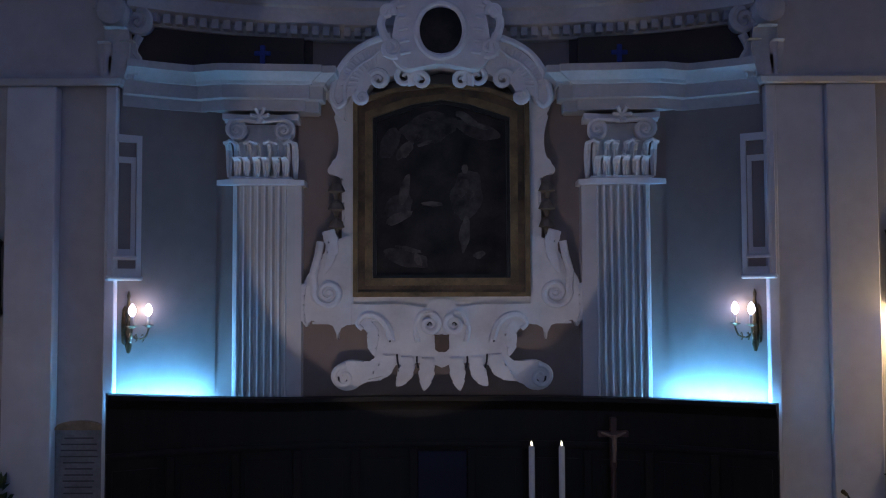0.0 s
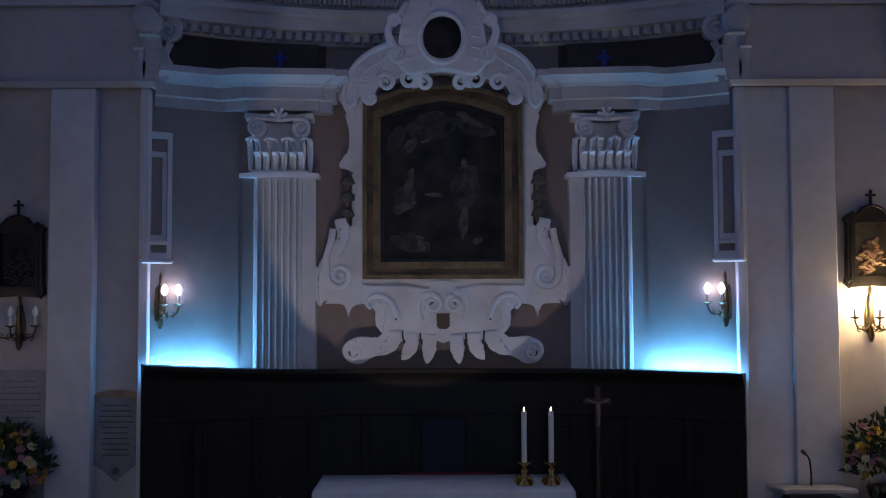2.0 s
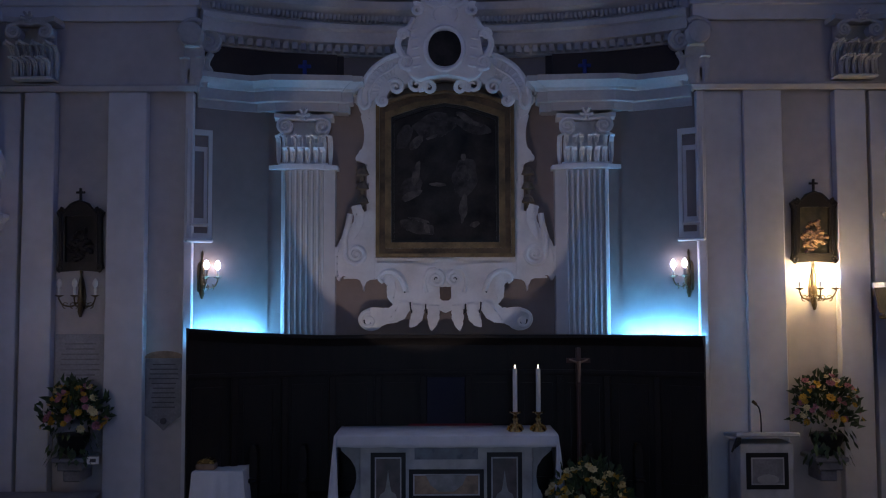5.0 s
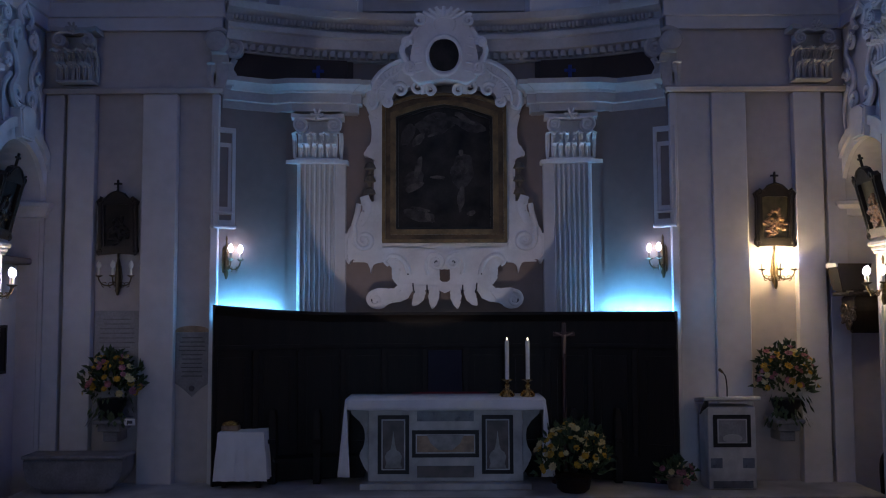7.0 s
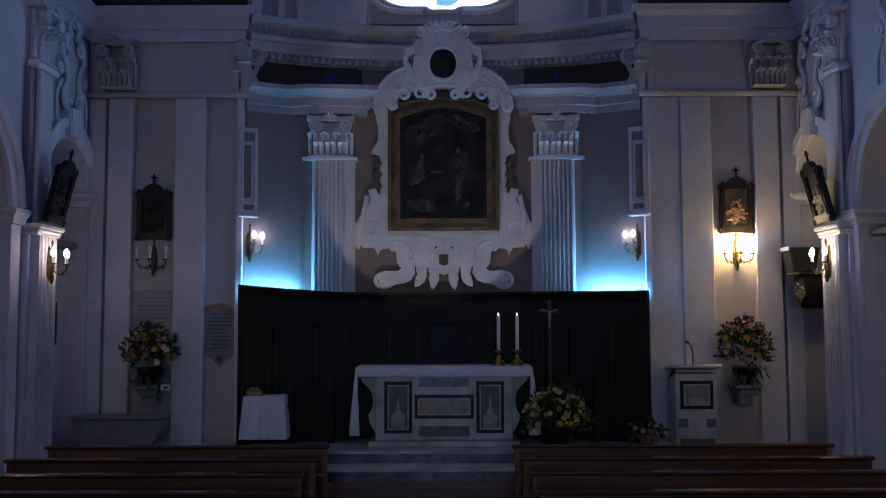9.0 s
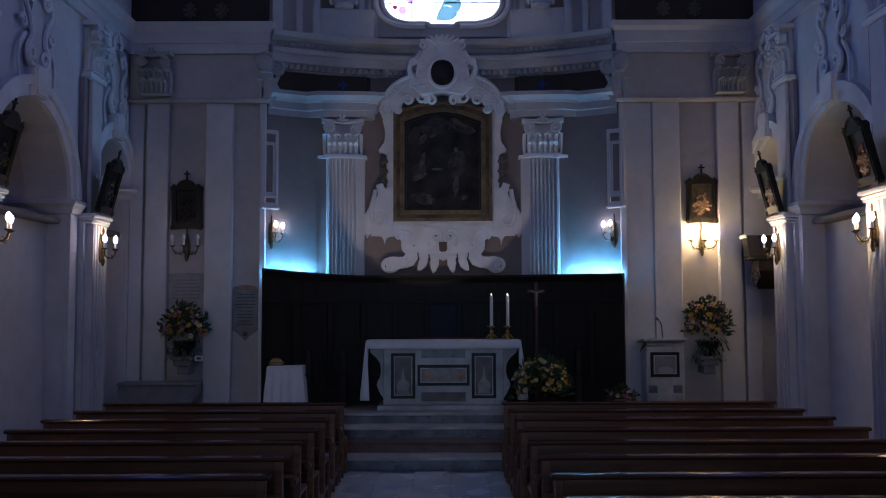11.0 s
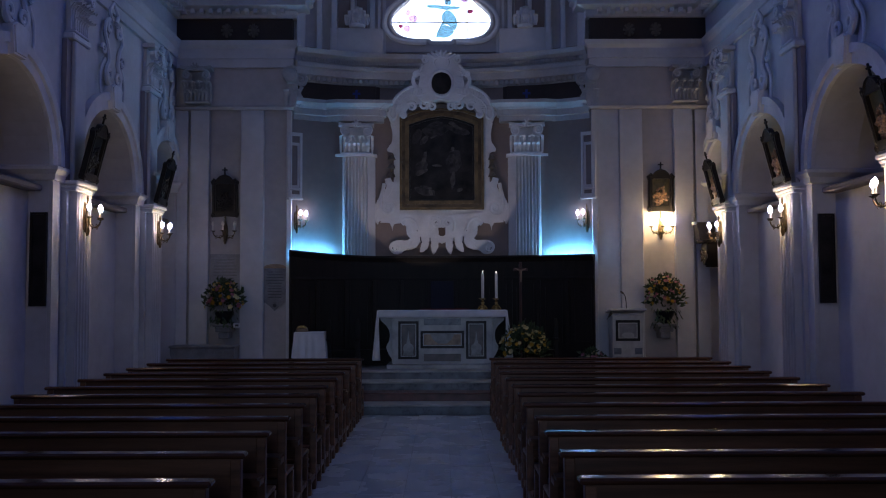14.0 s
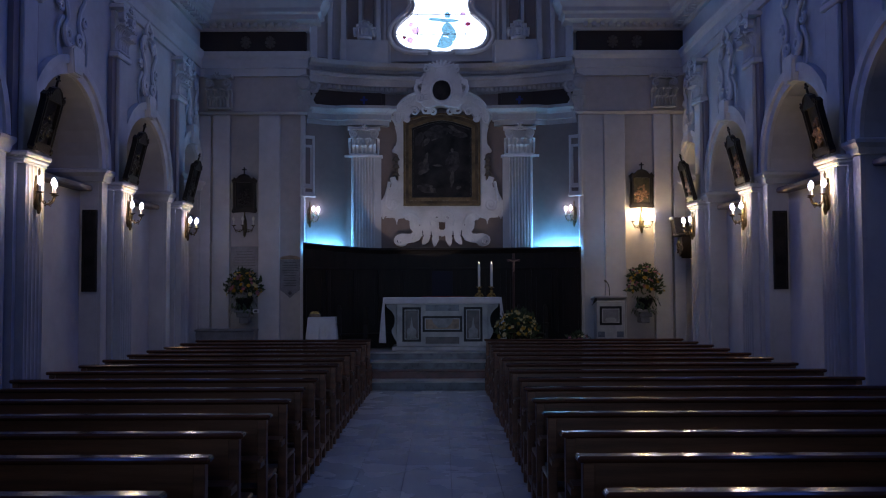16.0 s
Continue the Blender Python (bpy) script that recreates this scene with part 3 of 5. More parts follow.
for s in (-1, 1):
    for cy in PILASTERS[s]:
        pil = thing("nave_pilaster", (s * W, cy, 0), "fluted white pilaster on the nave wall with carved capital", "pilaster", "nave pilasters", "structure")
        rot = Matrix.Rotation(radians(90 * s), 4, "Z")
        # local: x along the wall, y into the wall
        bm = bmesh.new()
        box(bm, -0.30, 0.30, -0.10, -0.003, 0.0, 3.16)
        part("backing", bm, WHITE, pil)
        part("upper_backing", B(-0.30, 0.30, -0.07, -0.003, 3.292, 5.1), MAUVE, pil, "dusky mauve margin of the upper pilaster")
        part("shaft", fluted(bmesh.new(), -0.23, 0.23, -0.2, -0.102, 0.5, 3.16), WHITE, pil, "fluted shaft")
        part("upper_shaft", B(-0.17, 0.17, -0.13, -0.072, 3.292, 5.1, bevel=0.012), WHITE, pil, "plain white upper strip")
        imp = box(bmesh.new(), -0.29, 0.29, -0.205, -0.003, 3.161, 3.19, bevel=0.006)
        box(imp, -0.305, 0.305, -0.225, -0.003, 3.191, 3.235, bevel=0.014)
        box(imp, -0.325, 0.325, -0.25, -0.003, 3.236, 3.29, bevel=0.012)
        part("impost", imp, STUCCO, pil, "moulded white impost")
        part("base", box(box(bmesh.new(), -0.33, 0.33, -0.26, -0.003, 0, 0.45, bevel=0.01), -0.28, 0.28, -0.23, -0.003, 0.46, 0.55, bevel=0.02), WHITE, pil)
        part("necking", B(-0.28, 0.28, -0.15, -0.003, 5.11, 5.19, bevel=0.015), STUCCO, pil)
        capital("capital", pil, pose(0, -0.06, 5.2), 0.46, 0.70, 0.15)
        for o in pil.children:
            o.matrix_parent_inverse = Matrix()
        pil.rotation_euler = (0, 0, radians(-90 * s))

FADED = surface("faded_gilt_stucco", (0.13, 0.11, 0.09), 0.8)
# entablature of the nave and the chancel wall
for s in (-1, 1):
    line = [(s * W, -6.0), (s * W, FRONT), (s * (OPEN + 0.02), FRONT), (s * (OPEN + 0.02), FRONT + 0.30)]
    en = structure("nave_entablature", sweep(bmesh.new(), line, [(0, 5.93), (0.05, 5.93), (0.05, 6.08), (0.08, 6.09), (0.08, 6.26), (0.13, 6.32), (0.15, 6.40), (0, 6.40)], side=s), WHITE, "white stepped architrave under a dark frieze and cornice", "cornice")
    part("frieze", sweep(bmesh.new(), line[:2], [(0, 6.402), (0.03, 6.402), (0.03, 6.82), (0, 6.82)], side=s), WHITE, en, "plain white frieze")
    part("frieze", sweep(bmesh.new(), [(s * (W - 0.032), FRONT)] + line[2:], [(0, 6.402), (0.03, 6.402), (0.03, 6.82), (0, 6.82)], side=s), UMBER, en, "dark umber frieze")
    part("cornice", sweep(bmesh.new(), line, [(0, 6.822), (0.10, 6.822), (0.12, 6.86), (0.12, 6.94), (0.30, 6.99), (0.30, 7.08), (0.36, 7.12), (0.36, 7.2), (0.46, 7.36), (0.48, 7.44), (0, 7.44)], side=s), WHITE, en, "projecting white cornice")
    dn = bmesh.new()
    x = OPEN + 0.14
    while x < W - 0.1:
        box(dn, s * x - 0.035, s * x + 0.035, FRONT - 0.25, FRONT - 0.1, 6.87, 6.945)
        x += 0.16
    y = 8.0
    while y < FRONT - 0.2:
        box(dn, s * (W - 0.25), s * (W - 0.1), y - 0.035, y + 0.035, 6.87, 6.945)
        y += 0.16
    part("dentils", dn, WHITE, en, "row of square dentils")
    for xx in (3.38, 3.86):
        ro = bmesh.new()
        for k in range(8):
            a = k * math.pi / 4
            tube(ro, [(s * xx, FRONT - 0.05, 6.6), (s * xx + 0.10 * math.cos(a), FRONT - 0.06, 6.6 + 0.12 * math.sin(a))], 0.02, 0.03, 6)
        lathe(ro, [(0.02, -0.04), (0.05, 0.02)], (s * xx, FRONT - 0.05, 6.6), 10, "y")
        part("rosette", ro, FADED, en, "faded stucco rosette")
    pc = structure("corner_capital", bmesh.new(), STUCCO, "faded stucco capitals on the chancel pier strips", "capital")
    capital("capital", pc, pose(s * 4.36, FRONT - 0.06, 5.27), 0.46, 0.66, 0.2, GREYSTUCCO, "weathered stucco capital")
    bm = bmesh.new()
    slab(bm, [(s * 2.60, FRONT + 0.02), (s * 2.80, FRONT - 0.02), (s * 2.80, FRONT + 0.28), (s * 2.60, FRONT + 0.28)], 5.24, 5.93)
    leaf_blade(bm, s * 2.68, FRONT - 0.03, 5.24, 0.24, 0.48, 0.10)
    leaf_blade(bm, s * 2.60, FRONT + 0.02, 5.24, 0.16, 0.36, 0.08)
    leaf_blade(bm, s * 2.78, FRONT - 0.03, 5.24, 0.14, 0.34, 0.07)
    lathe(bm, [(0.06, -0.07), (0.12, -0.05), (0.14, 0.05)], (s * 2.72, FRONT - 0.03, 5.79), 18, "y")
    scroll_bar(bm, spiral(s * 2.54, 5.72, 0.11, 1.7, 90, s, 26, 0.12), FRONT + 0.04, 0.04, 0.02)
    lathe(bm, [(0.10, 0), (0.10, 0.18)], (s * 2.54, FRONT + 0.05, 5.72), 16, "y")
    scroll_bar(bm, smooth_line([(s * 2.52, 5.60), (s * 2.57, 5.48), (s * 2.52, 5.38), (s * 2.56, 5.27)], 5), FRONT + 0.04, 0.04, 0.025)
    scroll_bar(bm, smooth_line([(s * 2.60, 5.90), (s * 2.68, 5.94), (s * 2.80, 5.90), (s * 2.86, 5.80)], 5), FRONT - 0.06, 0.03, 0.02)
    part("scroll_console", bm, GREYSTUCCO, pc, "weathered scroll console with leaf", smooth=True)

# vault and rear wall
vl = bmesh.new()
ring = arc(0, 7.44, W + 0.02, 0, 180, 24)
ring2 = arc(0, 7.44, W + 0.25, 180, 0, 24)
prism(vl, ring + ring2, -6.0, FRONT + 0.05)
structure("ceiling", vl, WHITE, "white barrel vault over the nave", "ceiling", smooth=True)
structure("wall_south", B(-5.3, 5.3, -6.3, -6.0, 0, 12.5), WHITE, "plain white wall behind the nave", "wall")
structure("wall_gable", B(-5.3, 5.3, FRONT + 0.31, FRONT + 0.5, 9.4, 12.5), WHITE, "plain white wall above the chancel opening", "wall")


# ---- the apse: pilasters, stucco altarpiece surround, painting ----
def mirrored(pts):
    """A closed outline from its right half, listed from the axis at the top to the axis at the bottom."""
    return list(pts) + [(-x, z) for x, z in reversed(pts) if abs(x) > 1e-4]


for s in (-1, 1):
    ap = thing("apse_pilaster", (s * 1.55, 18.62, 2.5), "fluted white pilaster with composite capital flanking the altarpiece", "pilaster", "apse pilasters", "structure")
    part("backing", slab(bmesh.new(), [(-s * 0.36, 0.0), (s * 0.17, -0.045), (s * 0.205, -0.045), (s * 0.215, -0.02), (s * 0.355, -0.01), (s * 0.36, -0.035), (s * 0.40, -0.03), (s * 0.40, 0.16), (-s * 0.36, 0.16)], 0, 1.96), WHITE, ap)
    bm = fluted(bmesh.new(), -0.205, 0.205, -0.11, 0.0, 0, 1.93, n=7, deep=0.095)
    bmesh.ops.transform(bm, matrix=pose(-s * 0.03, 0, 0, 0, 0, -s * 4), verts=bm.verts)
    part("shaft", bm, STUCCO, ap, "shaft with seven flutes")
    part("astragal", slab(bmesh.new(), [(-s * 0.39, -0.05), (-s * 0.25, -0.13), (s * 0.19, -0.15), (s * 0.43, -0.03), (s * 0.43, 0.16), (-s * 0.39, 0.16)], 1.94, 1.985), STUCCO, ap)
    capital("capital", ap, pose(-s * 0.03, 0.0, 1.985, 0, 0, -s * 4), 0.54, 0.56, 0.19)
    part("capital_side", slab(bmesh.new(), [(s * 0.2, -0.02), (s * 0.39, 0.03), (s * 0.39, 0.15), (s * 0.2, 0.15)], 1.985, 2.54), WHITE, ap)
    part("abacus_side", slab(bmesh.new(), [(s * 0.24, -0.06), (s * 0.42, 0.0), (s * 0.42, 0.15), (s * 0.24, 0.15)], 2.48, 2.545), STUCCO, ap)

YS = 18.73
sur = thing("altarpiece_surround", (0, YS, 2.7), "white baroque stucco surround with scrolls, wings and medallion", "stucco frame", "", "structure")


def stucco(name, pts, front, back=0.06, bevel=0.012, mat=STUCCO, label=""):
    return part(name, prism(bmesh.new(), [(x, z - 2.7) for x, z in pts], -front, back, bevel), mat, sur, label, smooth=True)


# thin dark bars laid on the stucco, painting in the shade of its slits
def slit_shade(name, lines, y, r=0.008, mat=SHADOWLINE, r1=None):
    bm = bmesh.new()
    for ln in lines:
        for s in (-1, 1):
            scroll_bar(bm, [(s * x, z - 2.7) for x, z in ln], -y, r, r if r1 is None else r1, flat=1.0)
    return part(name, bm, mat, sur)


# flat field behind the gilt frame
stucco("field", [(-0.84, 3.32), (0.84, 3.32), (0.84, 5.24), (-0.84, 5.24)], 0.03, bevel=0)
for s in (-1, 1):
    ear = smooth_line([(0.80, 5.02), (0.90, 5.10), (0.955, 5.22), (1.03, 5.24), (1.05, 5.30), (0.99, 5.325), (0.93, 5.27), (0.87, 5.14), (0.81, 5.16)][::1], 4)
    side = [(0.74, 5.2), (0.86, 5.17), (0.905, 5.06)] + smooth_line([(0.905, 5.06), (0.87, 4.92), (0.87, 4.78), (0.90, 4.68), (0.955, 4.62), (0.95, 4.57), (0.88, 4.56), (0.85, 4.52)], 4) + [(0.80, 4.50), (0.81, 4.42), (0.83, 4.32), (0.80, 4.22), (0.83, 4.12), (0.80, 4.03), (0.74, 4.0)]
    stucco("side_strip", [(s * x, z) for x, z in side], 0.05)
    stucco("ear_scroll", [(s * x, z) for x, z in ear], 0.075)
    low = smooth_line([(0.74, 4.06), (0.86, 3.99), (0.90, 4.07), (1.0, 4.06), (0.97, 3.98), (0.985, 3.86), (1.06, 3.76), (1.13, 3.68), (1.17, 3.55), (1.20, 3.62), (1.205, 3.48), (1.17, 3.33), (1.13, 3.25), (1.09, 3.32), (1.03, 3.28), (0.90, 3.27), (0.87, 3.14), (0.845, 3.25), (0.74, 3.27)], 4)
    stucco("lower_scroll", [(s * x, z) for x, z in low], 0.08)
    bm = bmesh.new()
    for dx, dz, rr in ((0.945, 3.54, 0.125),):
        scroll_bar(bm, [(s * (0.99 + 0.02), 3.98 - 2.7), (s * 1.03, 3.86 - 2.7), (s * 1.07, 3.72 - 2.7)] + [(s * x, z - 2.7) for x, z in spiral(dx, dz, rr, 1.9, 20, -1, 34, 0.12)], -0.095, 0.034, 0.012)
        lathe(bm, [(0.02, -0.025), (0.03, 0.0)], (s * dx, -0.075, dz - 2.7), 10, "y")
    part("volute", bm, STUCCO, sur, "coiled stucco volute", smooth=True)
    bm = bmesh.new()
    for k in range(3):
        z0 = 4.50 - k * 0.155 - 2.7
        lathe(bm, [(0.012, 0), (0.05, -0.03), (0.075, -0.085), (0.03, -0.10), (0.02, -0.15)], (s * 0.885, -0.03, z0), 9)
    part("husk_pendant", bm, surface("dusky_husk", (0.17, 0.14, 0.11), 0.8), sur, "three dusky bell-shaped husks")
    wing = smooth_line([(0.34, 5.74), (0.46, 5.70), (0.60, 5.65), (0.74, 5.55), (0.85, 5.40), (0.90, 5.24), (0.87, 5.15), (0.80, 5.16), (0.76, 5.24), (0.71, 5.16), (0.64, 5.17), (0.62, 5.26), (0.55, 5.36), (0.40, 5.40), (0.34, 5.44)], 4)
    stucco("wing", [(s * x, z) for x, z in wing], 0.15)
    bm = bmesh.new()
    scroll_bar(bm, [(s * x, z - 2.7) for x, z in smooth_line([(0.42, 5.74), (0.60, 5.68), (0.76, 5.57), (0.87, 5.40), (0.91, 5.22), (0.86, 5.13), (0.80, 5.17)], 6)], -0.16, 0.03, 0.024)
    scroll_bar(bm, [(s * x, z - 2.7) for x, z in smooth_line([(0.80, 5.17), (0.79, 5.34), (0.70, 5.47), (0.58, 5.55), (0.50, 5.62)], 6)], -0.16, 0.02, 0.01)
    for k in range(9):
        u = k / 8
        a = radians(78 - 75 * u)
        scroll_bar(bm, [(s * (0.50 + 0.20 * math.cos(a)), 5.30 + 0.20 * math.sin(a) - 2.7), (s * (0.48 + 0.36 * math.cos(a)), 5.28 + 0.36 * math.sin(a) - 2.7)], -0.15, 0.010, 0.016)
    part("wing_rib", bm, STUCCO, sur, "ribbed feather relief", smooth=True)
    bm = bmesh.new()
    for cx, cz, r, st, way in ((0.30, 5.38, 0.10, 200, -1), (0.52, 5.36, 0.085, 30, 1), (0.66, 5.21, 0.06, 60, -1), (0.40, 5.60, 0.08, 240, 1), (0.44, 5.90, 0.06, 200, -1), (0.17, 5.35, 0.085, 330, 1)):
        scroll_bar(bm, [(s * x, z - 2.7) for x, z in spiral(cx, cz, r, 1.5, st, way, 22, 0.15)], -0.30 if cz > 5.5 else -0.16, 0.032, 0.014)
    part("acanthus_curl", bm, STUCCO, sur, "curled acanthus leaves", smooth=True)
    bm = bmesh.new()
    scroll_bar(bm, [(s * x, z - 2.7) for x, z in smooth_line([(0.44, 5.52), (0.42, 5.62), (0.47, 5.72), (0.49, 5.82), (0.44, 5.92), (0.37, 5.99), (0.32, 6.08)], 6)], -0.29, 0.04, 0.03)
    scroll_bar(bm, [(s * x, z - 2.7) for x, z in spiral(0.29, 6.17, 0.07, 1.5, 60, 1, 20, 0.2)], -0.31, 0.028, 0.014)
    scroll_bar(bm, [(s * x, z - 2.7) for x, z in smooth_line([(0.10, 6.20), (0.13, 6.12), (0.10, 6.05)], 4)], -0.31, 0.02, 0.012)
    part("crest_scroll", bm, STUCCO, sur, smooth=True)
crest = smooth_line([(0, 6.30), (0.06, 6.31), (0.14, 6.27), (0.23, 6.26), (0.27, 6.19), (0.31, 6.05), (0.36, 5.92), (0.40, 5.70), (0.40, 5.52), (0.30, 5.42), (0.16, 5.44), (0, 5.47)], 4)
stucco("crest", mirrored(crest), 0.30)
bm = bmesh.new()
scroll_bar(bm, [(x, z - 2.7) for x, z in arc(0, 5.745, 0.20, 90, 450, 36, 0.235)], -0.305, 0.028, 0.028)
part("medallion_rim", bm, STUCCO, sur, smooth=True)
part("medallion", lathe(bmesh.new(), [(0.195, 0), (0.195, 0.02)], (0, -0.308, 3.045), 32, "y"), CANVAS, sur, "dark oval medallion painting")
bm = bmesh.new()
for k in range(7):
    a = radians(35 + k * 18.3)
    scroll_bar(bm, [(0.10 * math.cos(a), 3.46 + 0.05 * math.sin(a)), (0.30 * math.cos(a), 3.48 + 0.16 * math.sin(a))], -0.31, 0.03, 0.02)
for s in (-1, 1):
    for k in range(5):
        scroll_bar(bm, [(s * (0.25 + 0.01 * k), 5.56 + 0.1 * k - 2.7), (s * (0.33 + 0.008 * k), 5.545 + 0.1 * k - 2.7)], -0.31, 0.012, 0.016)
part("crest_shell", bm, STUCCO, sur, "ribbed shell on top", smooth=True)

apron = smooth_line([(0, 3.49), (0.10, 3.47), (0.14, 3.40), (0.30, 3.44), (0.62, 3.44), (0.88, 3.44), (0.90, 3.27), (0.70, 3.29), (0.66, 3.24), (0.60, 3.18), (0.57, 3.08), (0.55, 2.99), (0.62, 2.95), (0.70, 2.96), (0.80, 2.96), (0.90, 2.90), (0.925, 2.82), (0.88, 2.74), (0.79, 2.71), (0.71, 2.73), (0.66, 2.78), (0.58, 2.79), (0.50, 2.84), (0.42, 2.91), (0.34, 2.93), (0.22, 2.94), (0.10, 2.94), (0, 2.90)], 4)


def leaf_drop(spine, width, teeth=4):
    """A serrated hanging leaf along a spine of points."""
    sp = smooth_line(spine, 6)
    n = len(sp)
    left, right = [], []
    for i, (x, z) in enumerate(sp):
        u = i / (n - 1)
        ax, az = sp[max(i - 1, 0)]
        bx, bz = sp[min(i + 1, n - 1)]
        L = math.hypot(bx - ax, bz - az)
        nx, nz = -(bz - az) / L, (bx - ax) / L
        w = width * (0.75 + 0.35 * math.sin(u * 3.0)) * (1 - u ** 4) * (1 - 0.28 * ((u * teeth) % 1.0)) + 0.004
        left.append((x + nx * w, z + nz * w))
        right.append((x - nx * w, z - nz * w))
    return left + right[::-1]


for s in (-1, 1):
    for spine, w in (([(0.12, 2.99), (0.125, 2.90), (0.135, 2.80), (0.15, 2.71)], 0.062), ([(0.29, 3.0), (0.29, 2.90), (0.33, 2.81), (0.38, 2.75)], 0.062), ([(0.44, 3.02), (0.45, 2.93), (0.52, 2.85), (0.62, 2.80)], 0.06), ([(1.155, 3.62), (1.185, 3.50), (1.18, 3.38), (1.13, 3.28)], 0.04), ([(0.62, 3.28), (0.57, 3.20), (0.58, 3.10), (0.555, 3.0)], 0.045), ([(0.93, 4.08), (0.90, 3.95), (0.94, 3.80), (0.98, 3.70)], 0.04)):
        stucco("hanging_leaf", [(s * x, z) for x, z in leaf_drop(spine, w)], 0.105, bevel=0.012, label="serrated stucco leaf")
stucco("apron", mirrored(apron), 0.07, bevel=0.01)
for s in (-1, 1):
    bm = bmesh.new()
    scroll_bar(bm, [(s * x, z - 2.7) for x, z in spiral(0.815, 2.825, 0.10, 1.2, 100, -1, 26, 0.25)], -0.085, 0.028, 0.012)
    scroll_bar(bm, [(s * x, z - 2.7) for x, z in spiral(0.10, 3.27, 0.085, 1.6, 100, 1, 28, 0.15)], -0.09, 0.03, 0.012)
    scroll_bar(bm, [(s * x, z - 2.7) for x, z in smooth_line([(0.20, 3.12), (0.22, 3.24), (0.18, 3.36), (0.10, 3.38)], 6)], -0.09, 0.026, 0.014)
    scroll_bar(bm, [(s * x, z - 2.7) for x, z in smooth_line([(0.42, 3.14), (0.46, 3.26), (0.54, 3.34), (0.64, 3.35), (0.70, 3.28), (0.66, 3.23)], 6)], -0.085, 0.034, 0.02)
    scroll_bar(bm, [(s * x, z - 2.7) for x, z in smooth_line([(0.40, 3.12), (0.43, 3.24), (0.50, 3.31), (0.58, 3.31)], 6)], -0.08, 0.014, 0.01)
    scroll_bar(bm, [(s * 0.22, 0.44), (s * 0.40, 0.44)], -0.06, 0.012, 0.012)
    scroll_bar(bm, [(s * 0.64, 0.585), (s * 1.08, 0.585)], -0.058, 0.012, 0.012)
    part("apron_scroll", bm, STUCCO, sur, "scrolls and hanging leaves", smooth=True)
slit_shade("carved_groove", [[(0.375, 3.02), (0.37, 2.95), (0.355, 2.90)], [(0.21, 3.0), (0.21, 2.95), (0.20, 2.90)], [(0.08, 3.27), (0.10, 3.29), (0.12, 3.27), (0.10, 3.245)], [(0.79, 2.80), (0.80, 2.77), (0.83, 2.765), (0.855, 2.79), (0.86, 2.83)], [(0.43, 3.12), (0.445, 3.17)]], 0.078)
part("cartouche_shield", prism(bmesh.new(), [(-0.062, 0.485), (-0.03, 0.475), (0, 0.487), (0.03, 0.475), (0.062, 0.485), (0.055, 0.42), (0.06, 0.36), (0.03, 0.335), (-0.03, 0.335), (-0.06, 0.36), (-0.055, 0.42)], -0.082, -0.02, 0.006), surface("brown_shield", (0.10, 0.06, 0.04), 0.6), sur, "small brown shield")

# oil painting in a gilt frame with a stepped, arched head
pic = thing("altarpiece_painting", (0, 18.69, 3.44), "dark oil altarpiece in a worn gilt frame on stucco surround", "painting")


def head(hw, top, rise):
    return [(-hw, 0), (hw, 0), (hw, top), (hw * 0.86, top + rise * 0.25), (hw * 0.55, top + rise * 0.75), (0.0, top + rise), (-hw * 0.55, top + rise * 0.75), (-hw * 0.86, top + rise * 0.25), (-hw, top)]


def ring_frame(bm, outer, inner, y0, y1, bevel=0.0):
    """A frame between two outlines with as many points each."""
    n = len(outer)
    vs = [[bm.verts.new((x, y, z)) for x, z in o] for o, y in ((outer, y1), (outer, y0), (inner, y0), (inner, y1))]
    for a, b in ((0, 1), (1, 2), (2, 3), (3, 0)):
        for i in range(n):
            j = (i + 1) % n
            bm.faces.new((vs[a][i], vs[a][j], vs[b][j], vs[b][i]))
    return bm


def inset(pts, d, dz):
    return [(x - math.copysign(d, x) if abs(x) > 0.01 else x, z + (d if z < 0.4 else -dz)) for x, z in pts]


H0 = head(0.745, 1.72, 0.16)
H1, H2, H3, H4 = inset(H0, 0.04, 0.03), inset(H0, 0.10, 0.09), inset(H0, 0.165, 0.14), inset(H0, 0.195, 0.17)
# step highlights are in the colours: brighter gilt on mouldings, duller in the hollow
part("outer_moulding", ring_frame(bmesh.new(), H0, H1, -0.10, 0.02), GILT, pic, "tarnished gilt outer moulding, highlight put into its colour")
part("hollow", ring_frame(bmesh.new(), H1, H2, -0.065, 0.02), surface("dull_gilt", (0.12, 0.07, 0.033), 0.5, metal=0.4, vary=0.3, big=5, fine=40, bump=0.3), pic, "brown worn gilt hollow, duller than the highlighted mouldings")
part("inner_moulding", ring_frame(bmesh.new(), H2, H3, -0.085, 0.02), GILT, pic)
part("sight_edge", ring_frame(bmesh.new(), H3, H4, -0.055, 0.02), BLACKWOOD, pic)
part("canvas", prism(bmesh.new(), [(x, z) for x, z in H4], -0.03, 0.01), CANVAS, pic, "nearly black oil canvas")
PALE = surface("pale_oil_paint", (0.095, 0.082, 0.075), 0.6, spec=0.15, vary=0.3, big=9, fine=60, bump=0.2, stain=(0.022, 0.02, 0.02))
DIM = surface("dim_oil_paint", (0.060, 0.054, 0.052), 0.6, spec=0.15, vary=0.3, big=9, fine=60, bump=0.2, stain=(0.018, 0.017, 0.017))
